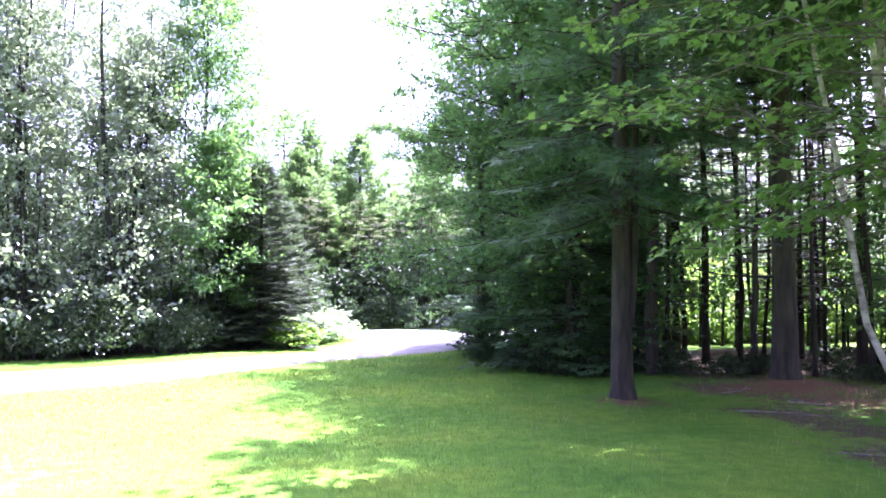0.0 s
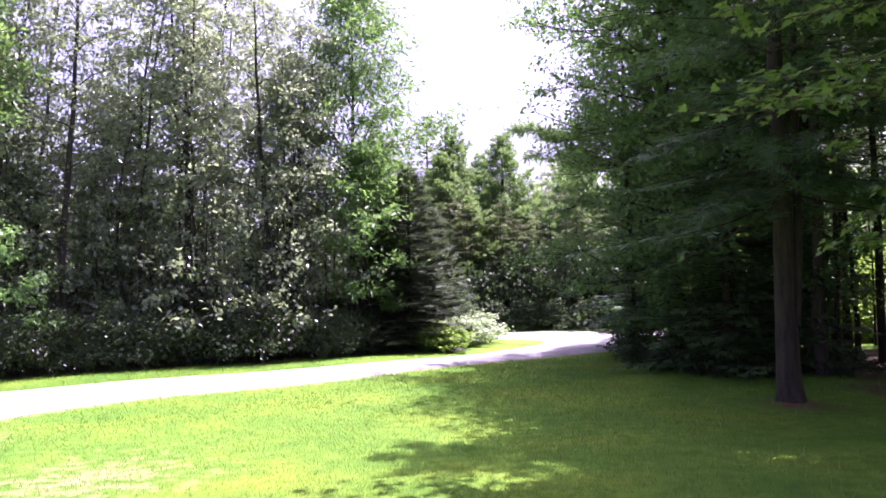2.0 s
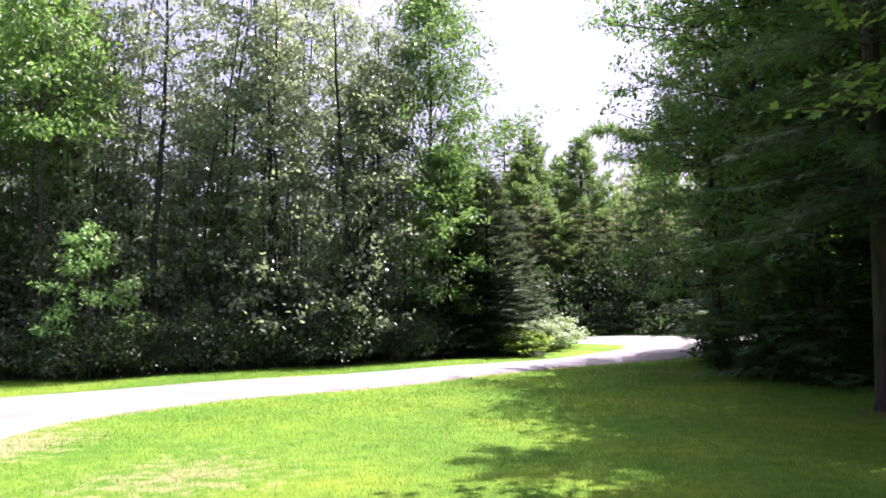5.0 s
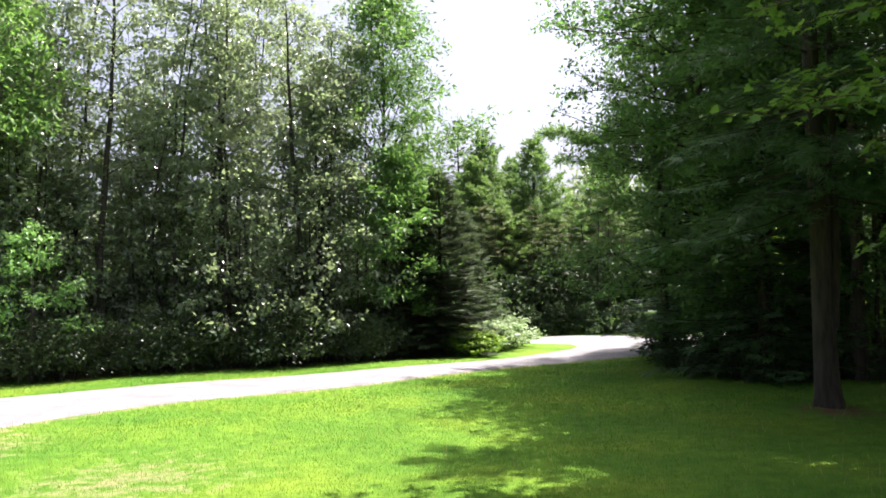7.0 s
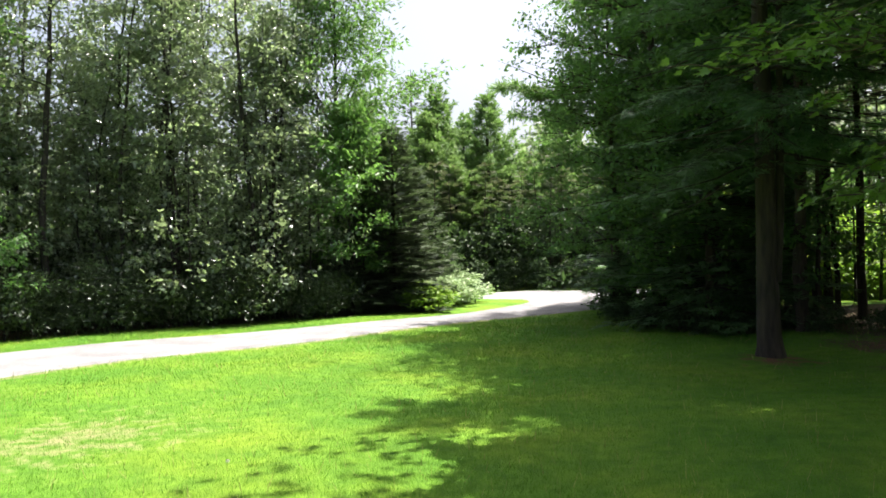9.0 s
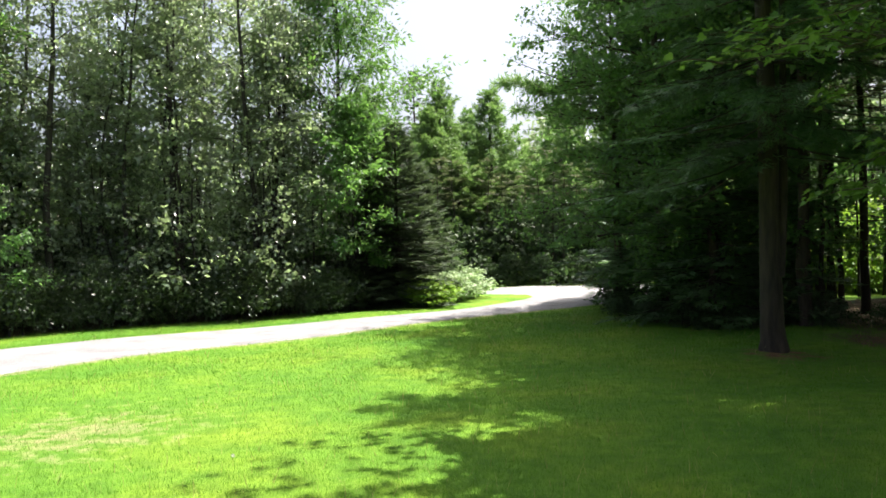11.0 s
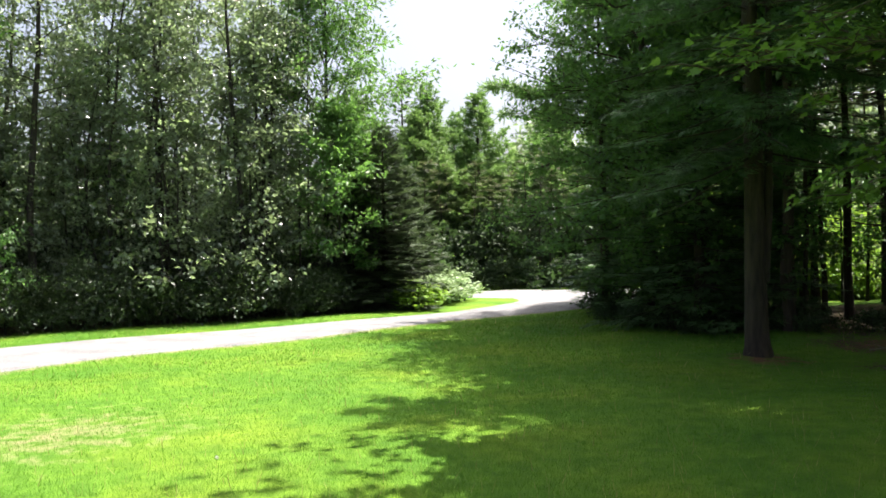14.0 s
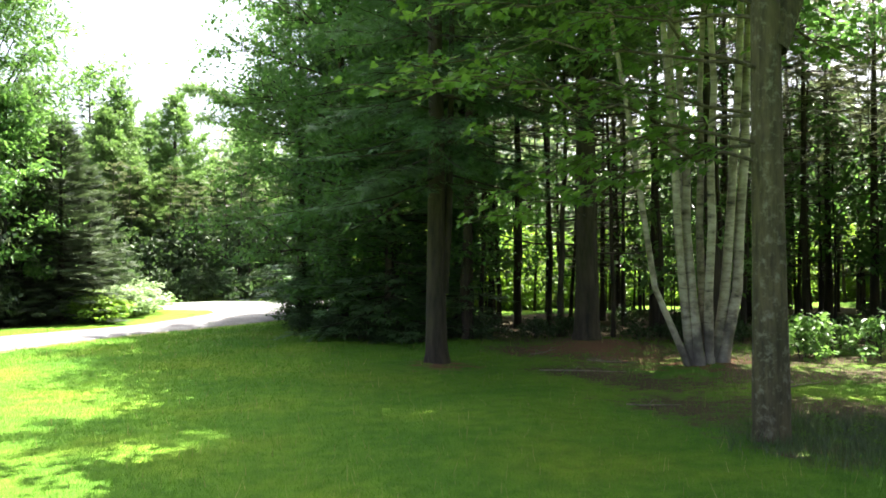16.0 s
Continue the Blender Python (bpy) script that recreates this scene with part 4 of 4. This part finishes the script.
poles = []
for h, base, seed in ((10.5, 4.0, 131), (11.5, 4.8, 132), (9.2, 3.0, 133)):
    poles.append(plant("plantation_pine", "thin straight dark pine with bare lower trunk", "tree", "pines inside the wood",
                       conifer(np.random.default_rng(seed), h, 0.085, base, 1.6, 14, 5, 0.15, (0.3, 0.5), sprays, 0.09, (0, 40), 0.5, 0.1, 0.1, 0.012, dead=8, sides=8), BARK_PINE, NEEDLE_OLD))
spots = [(2.52, 11.35), (5.75, 13.35), (6.4, 10.25), (4.27, 5.95), (1.7, 17.6), (2.6, 16.4), (2.5, 15.6), (3.5, 15.9)]
n = 0
while n < 60:
    x, y = rng.uniform(3.0, 26.0), rng.uniform(8.0, 23.0)
    if in_woods(x, y) < 0.8 or not clear(x, y, 0.85):
        continue
    m = spot(x, y, rng.uniform(0, 360), rng.uniform(0.8, 1.3), rng.uniform(0.95, 1.1))
    if n < 3:
        poles[n].matrix_basis = m
    else:
        copy_thing(poles[n % 3], m)
    n += 1
firs = plant("fir_tree", "young shaded fir with sparse low boughs", "tree", "young firs inside the wood",
             conifer(np.random.default_rng(134), 6.0, 0.06, 1.4, 1.3, 17, 5, 0.12, (0.3, 0.5), sprays, 0.09, (-8, 35), 0.6, 0.15, 0.1, 0.02, dead=4, sides=6), BARK_PINE, NEEDLE_OLD)
n = 0
while n < 18:
    x, y = rng.uniform(5.0, 27.0), rng.uniform(12.0, 22.6)
    if in_woods(x, y) < 3.5 or not clear(x, y, 0.8):
        continue
    m = spot(x, y, rng.uniform(0, 360), rng.uniform(0.8, 1.25))
    if n == 0:
        firs.matrix_basis = m
    else:
        copy_thing(firs, m)
    n += 1
thin = plant("thin_pine", "very thin dark bare pine stem", "tree", "thin stems inside the wood",
             conifer(np.random.default_rng(135), 8.5, 0.042, 5.0, 0.8, 8, 4, 0.16, (0.3, 0.5), sprays, 0.09, (0, 35), 0.5, 0.2, 0.1, 0.025, dead=6, sides=6), BARK_PINE, NEEDLE_OLD)
n = 0
while n < 80:
    x, y = rng.uniform(2.8, 24.0), rng.uniform(9.0, 23.2)
    if in_woods(x, y) < 1.0 or not clear(x, y, 0.4):
        continue
    m = spot(x, y, rng.uniform(0, 360), rng.uniform(0.8, 1.3), rng.uniform(0.9, 1.2), rng.uniform(-3, 3))
    if n == 0:
        thin.matrix_basis = m
    else:
        copy_thing(thin, m)
    n += 1
saplings = plant("beech_sapling", "thin green beech sapling in the shade", "tree", "saplings inside the wood",
                 broadleaf(np.random.default_rng(141), 3.6, 0.025, 0.9, 1.1, 14, 6, 11, (0.11, 0.18), 0.65, (5, 50), flat=0.75, spread=0.15, sides=4, twig_wood=0), BARK_THIN, LEAF_WOOD)
n = 0
while n < 44:
    x, y = rng.uniform(3.5, 24.0), rng.uniform(9.0, 23.0)
    if in_woods(x, y) < 1.5 or not clear(x, y, 0.5):
        continue
    m = spot(x, y, rng.uniform(0, 360), rng.uniform(0.7, 1.3))
    if n == 0:
        saplings.matrix_basis = m
    else:
        copy_thing(saplings, m)
    n += 1

low = plant("low_bush", "low green bush by the wood, leaf colour darkened for shade", "bush", "low bushes at the edge of the wood",
            broadleaf(np.random.default_rng(151), 0.6, 0.012, 0.05, 0.55, 13, 5, 9, (0.075, 0.13), 0.6, (15, 65), flat=0.5, spread=0.11, wobble=0.1, first=0.9, sides=4, twig_wood=0), BARK_THIN, LEAF_SHADED)
foot = lerp_line(RIGHT_FOOT[1:9], 60)
for i in range(46):
    p = foot[int(i * 58 / 46)]
    x, y = p[0] + rng.uniform(0.25, 1.0), p[1] + rng.uniform(0.15, 1.1)
    near_road = p[1] > 17.5
    m = spot(x + 0.2 * near_road, y, rng.uniform(0, 360), rng.uniform(0.6, 1.15) * (0.75 if near_road else 1.0))
    if i == 0:
        low.matrix_basis = m
    else:
        copy_thing(low, m)
glow = plant("roadside_bush", "bright yellow-green bush in full sun by the road", "bush", "sunlit bushes by the road",
             broadleaf(np.random.default_rng(161), 1.9, 0.02, 0.1, 1.05, 17, 5, 9, (0.16, 0.28), 0.55, (25, 65), flat=0.4, spread=0.18, wobble=0.1, first=0.9, sides=4, twig_wood=0), BARK_THIN, LEAF_FERN)
for i in range(40):
    x, y = 3.5 + 24 * (i + rng.uniform(0, 0.8)) / 40, (32.3 if i % 4 == 3 else 25.6) + rng.uniform(-0.4, 0.4)
    m = spot(x, y, rng.uniform(0, 360), rng.uniform(0.75, 1.25))
    if i == 0:
        glow.matrix_basis = m
    else:
        copy_thing(glow, m)

far_bush = plant("undergrowth_bush", "bush beyond the road, leaf colour darkened for shade", "bush", "bushes beyond the road",
                 broadleaf(np.random.default_rng(24), 2.4, 0.03, 0.12, 1.1, 14, 5, 13, (0.15, 0.27), 0.6, (20, 65), flat=0.35, spread=0.22, wobble=0.08, first=0.9, sides=4, twig_wood=0), BARK_THIN, LEAF_SHADED)
far_bush.matrix_basis = spot(-5.9, 25.4)
for i in range(26):
    x, y = -17 + 21 * (i + rng.uniform(0, 0.8)) / 26, rng.uniform(31.2, 33.5)
    copy_thing(far_bush, spot(x, y, rng.uniform(0, 360), rng.uniform(0.35, 0.75)))
for x, y in ((-3.6, 31.0), (-2.4, 31.3), (-1.3, 30.9), (-0.2, 31.2), (0.9, 30.9), (1.9, 31.3), (3.0, 31.0), (-7.6, 25.2), (-9.2, 25.6), (-11, 25.3), (-6.6, 23.6), (-8.4, 23.2), (-5.4, 26.0)):
    copy_thing(far_bush, spot(x, y, 40 * x, 0.45 if y > 28 else 1.2))

for i in range(60):
    copy_thing(glow, spot(2.8 + 24 * (i + rng.uniform(0, 0.8)) / 60, 24.7 + rng.uniform(-0.5, 0.4), rng.uniform(0, 360), rng.uniform(0.5, 0.85)))
for i in range(26):
    x, y = -7.5 + 14 * (i + rng.uniform(0, 0.8)) / 26, rng.uniform(32.2, 35.0)
    copy_thing(far_bush, spot(x, y, rng.uniform(0, 360), rng.uniform(0.8, 1.25)))
for i in range(16):
    copy_thing(thin, spot(-6.5 + 8.5 * (i + rng.uniform(0, 0.8)) / 16, rng.uniform(32.0, 36.0), rng.uniform(0, 360), 0.9, rng.uniform(0.55, 0.72)))
for i in range(54):
    copy_thing(glow, spot(3.6 + 22 * (i + rng.uniform(0, 0.8)) / 54, rng.uniform(23.2, 24.4), rng.uniform(0, 360), rng.uniform(0.35, 0.6)))
# unseen trees along the side of the lawn, added to block skylight and sun
for x, y, k in ((10.4, 3.4, 1.0), (10.0, 0.4, 1.05), (12.6, 1.8, 1.0), (9.6, -3.4, 1.0), (13.0, -2.0, 1.1), (6.9, 3.0, 0.95), (6.4, -0.8, 0.95), (9.5, 7.8, 1.0)):
    copy_thing(high, spot(x, y, 77 * y, k))
for x, y, k in ((9.0, 2.4, 1.1), (8.7, -1.4, 1.2), (11.0, 2.2, 1.3), (11.2, -0.8, 1.3)):
    copy_thing(hemlocks, spot(x, y, 60 * y, k))
for i in range(22):
    x, y = rng.uniform(6.0, 16.0), rng.uniform(11.5, 17.0)
    if in_woods(x, y) > 0.7:
        copy_thing(low, spot(x, y, rng.uniform(0, 360), rng.uniform(0.8, 1.3)))

for x, y, k in ((0.82, 19.2, 1.5), (0.92, 20.3, 1.6), (1.2, 18.5, 1.4), (1.3, 21.3, 1.7), (1.1, 17.7, 1.3)):
    copy_thing(low, spot(x, y, 70 * y, k))

# ---- small plants and litter by the lawn ----
pale = plant("woodland_plant", "low leafy green plant in dappled shade", "plant", "leafy plants in the shade",
             broadleaf(np.random.default_rng(181), 0.5, 0.008, 0.05, 0.4, 9, 4, 7, (0.08, 0.15), 0.6, (25, 65), flat=0.7, spread=0.06, wobble=0.1, first=0.9, sides=4), BARK_THIN, LEAF_ASH)
for i in range(7):
    x, y = 7.6 + rng.uniform(0, 2.2), 10.3 + rng.uniform(-0.4, 1.0)
    m = spot(x, y, rng.uniform(0, 360), rng.uniform(0.6, 1.1))
    if i == 0:
        pale.matrix_basis = m
    else:
        copy_thing(pale, m)
weed = plant("weed", "small green weed seedling in thin grass", "plant", "weeds round the maple",
             broadleaf(np.random.default_rng(182), 0.14, 0.002, 0.02, 0.12, 8, 3, 5, (0.035, 0.065), 0.55, (20, 65), flat=0.6, spread=0.02, wobble=0.1, first=0.9, sides=4, twig_wood=0), BARK_THIN, LEAF_MAPLE)
for i in range(46):
    x, y = 4.5 + abs(rng.normal(0, 0.9)), 5.7 + rng.normal(0, 0.5)
    m = spot(x, y, rng.uniform(0, 360), rng.uniform(0.4, 0.9))
    if i == 0:
        weed.matrix_basis = m
    else:
        copy_thing(weed, m)


def stick(a, b, r, seed):
    """A fallen branch lying on the ground with two broken side twigs."""
    g = np.random.default_rng(seed)
    ob = thing("fallen_branch", "dry pale fallen branch lying on the ground", "branch", "fallen branches")
    t = np.linspace(0, 1, 8)
    p = np.array([(x, y, ground_z(x, y) + r * 0.7) for x, y in zip(np.interp(t, [0, 1], [a[0], b[0]]) + g.normal(0, 0.015, 8), np.interp(t, [0, 1], [a[1], b[1]]) + g.normal(0, 0.015, 8))])
    part("stem", smooth(mesh_of("stem", *tube(p, r * (1 - 0.6 * t), 6, 0.08, g), BARK_DEAD)), ob)
    for k in (3, 5):
        q = p[k] + [g.uniform(-0.2, 0.2), g.uniform(0.1, 0.25), 0.03]
        part("twig", smooth(mesh_of("twig", *tube(np.stack([p[k], (p[k] + q) / 2 + [0, 0, 0.02], q]), [r * 0.5, r * 0.35, 0.002], 5, 0, g), BARK_DEAD)), ob)


# the first one is added in place of a bright line on the ground
for a, b, r, seed in (((3.85, 10.5), (5.02, 10.2), 0.014, 1), ((4.9, 11.3), (5.5, 10.9), 0.014, 2), ((3.9, 7.9), (4.5, 7.75), 0.01, 3), ((6.1, 8.3), (6.9, 8.6), 0.012, 4), ((4.3, 12.2), (4.9, 12.6), 0.012, 5)):
    stick(a, b, r, seed)
bloom = thing("clover_flower", "single small white clover flower in the lawn", "flower")
bloom.matrix_basis = spot(-2.68, 5.74)
white, wnodes, wlinks, wp = material("white_petal")
wp.inputs["Base Color"].default_value, wp.inputs["Roughness"].default_value = (0.75, 0.74, 0.7, 1), 0.7
petal_rng = np.random.default_rng(5)
part("stalk", smooth(mesh_of("stalk", *tube(np.array([(0, 0, -0.02), (0, 0, 0.02), (0.005, 0, 0.035)]), [0.002, 0.002, 0.0015], 5), BLADE)), bloom)
dirs = unit(petal_rng.normal(0, 1, (60, 3)) + [0, 0, 0.6])
part("head", mesh_of("head", *kite_leaves(np.array([[0.005, 0, 0.035]]) + dirs * 0.004, dirs, unit(petal_rng.normal(0, 1, (60, 3))), np.full(60, 0.013), np.full(60, 0.007), petal_rng), white), bloom)

# ---- grass ----


def grass(name, count, region, low_h, high_h, width, mat, label, seed, keep):
    g = np.random.default_rng(seed)
    d = region[2] + (region[3] - region[2]) * g.random(count) ** 1.15
    az = np.radians(g.uniform(region[0], region[1], count))
    p = np.column_stack([-d * np.sin(az), d * np.cos(az)])
    p = p[keep(p, g)]
    p = np.column_stack([p, [ground_z(x, y) for x, y in p]])
    k = len(p)
    dist = np.hypot(p[:, 0], p[:, 1])
    grow = np.clip(dist / 9.0, 0.7, 1.7)[:, None]
    a = g.uniform(0, 2 * np.pi, k)
    side = np.column_stack([np.cos(a), np.sin(a), 0 * a]) * g.uniform(*width, (k, 1)) * grow
    tip = p + np.column_stack([g.normal(0, 0.35, (k, 2)), np.ones(k)]) * g.uniform(low_h, high_h, (k, 1))
    v = np.stack([p - side / 2 - [0, 0, 0.01], p + side / 2 - [0, 0, 0.01], tip], 1).reshape(-1, 3)
    return tagged(new(name, mesh_of(name, v, np.arange(3 * k).reshape(-1, 3), mat)), label, "grass", kind="stuff")


def lawn_keep(p, g):
    share = ground_cover(p) * [1.1, 1.5, 0.9]
    return ~on_drive(p, -0.1) & (g.random(len(p)) > share.max(1))


grass("grass", 300000, (-46, 46, 3.8, 21), 0.014, 0.042, (0.0035, 0.0075), BLADE, "short mown lawn grass, bright green", 171, lawn_keep)
grass("tall_grass", 3000, (-46, 46, 4.5, 20), 0.06, 0.14, (0.004, 0.008), STRAW, "scattered pale seed stems standing in the lawn", 172, lawn_keep)


def rough_keep(p, g):
    return (np.hypot((p[:, 0] - 5.3) / 1.6, (p[:, 1] - 5.6) / 1.2) < g.uniform(0.3, 1.0, len(p))) & ~on_drive(p)


grass("rough_grass", 60000, (-60, -25, 5.5, 9.5), 0.05, 0.16, (0.004, 0.009), LEAF_BUSH, "unmown rough grass and weeds round the maple", 173, rough_keep)
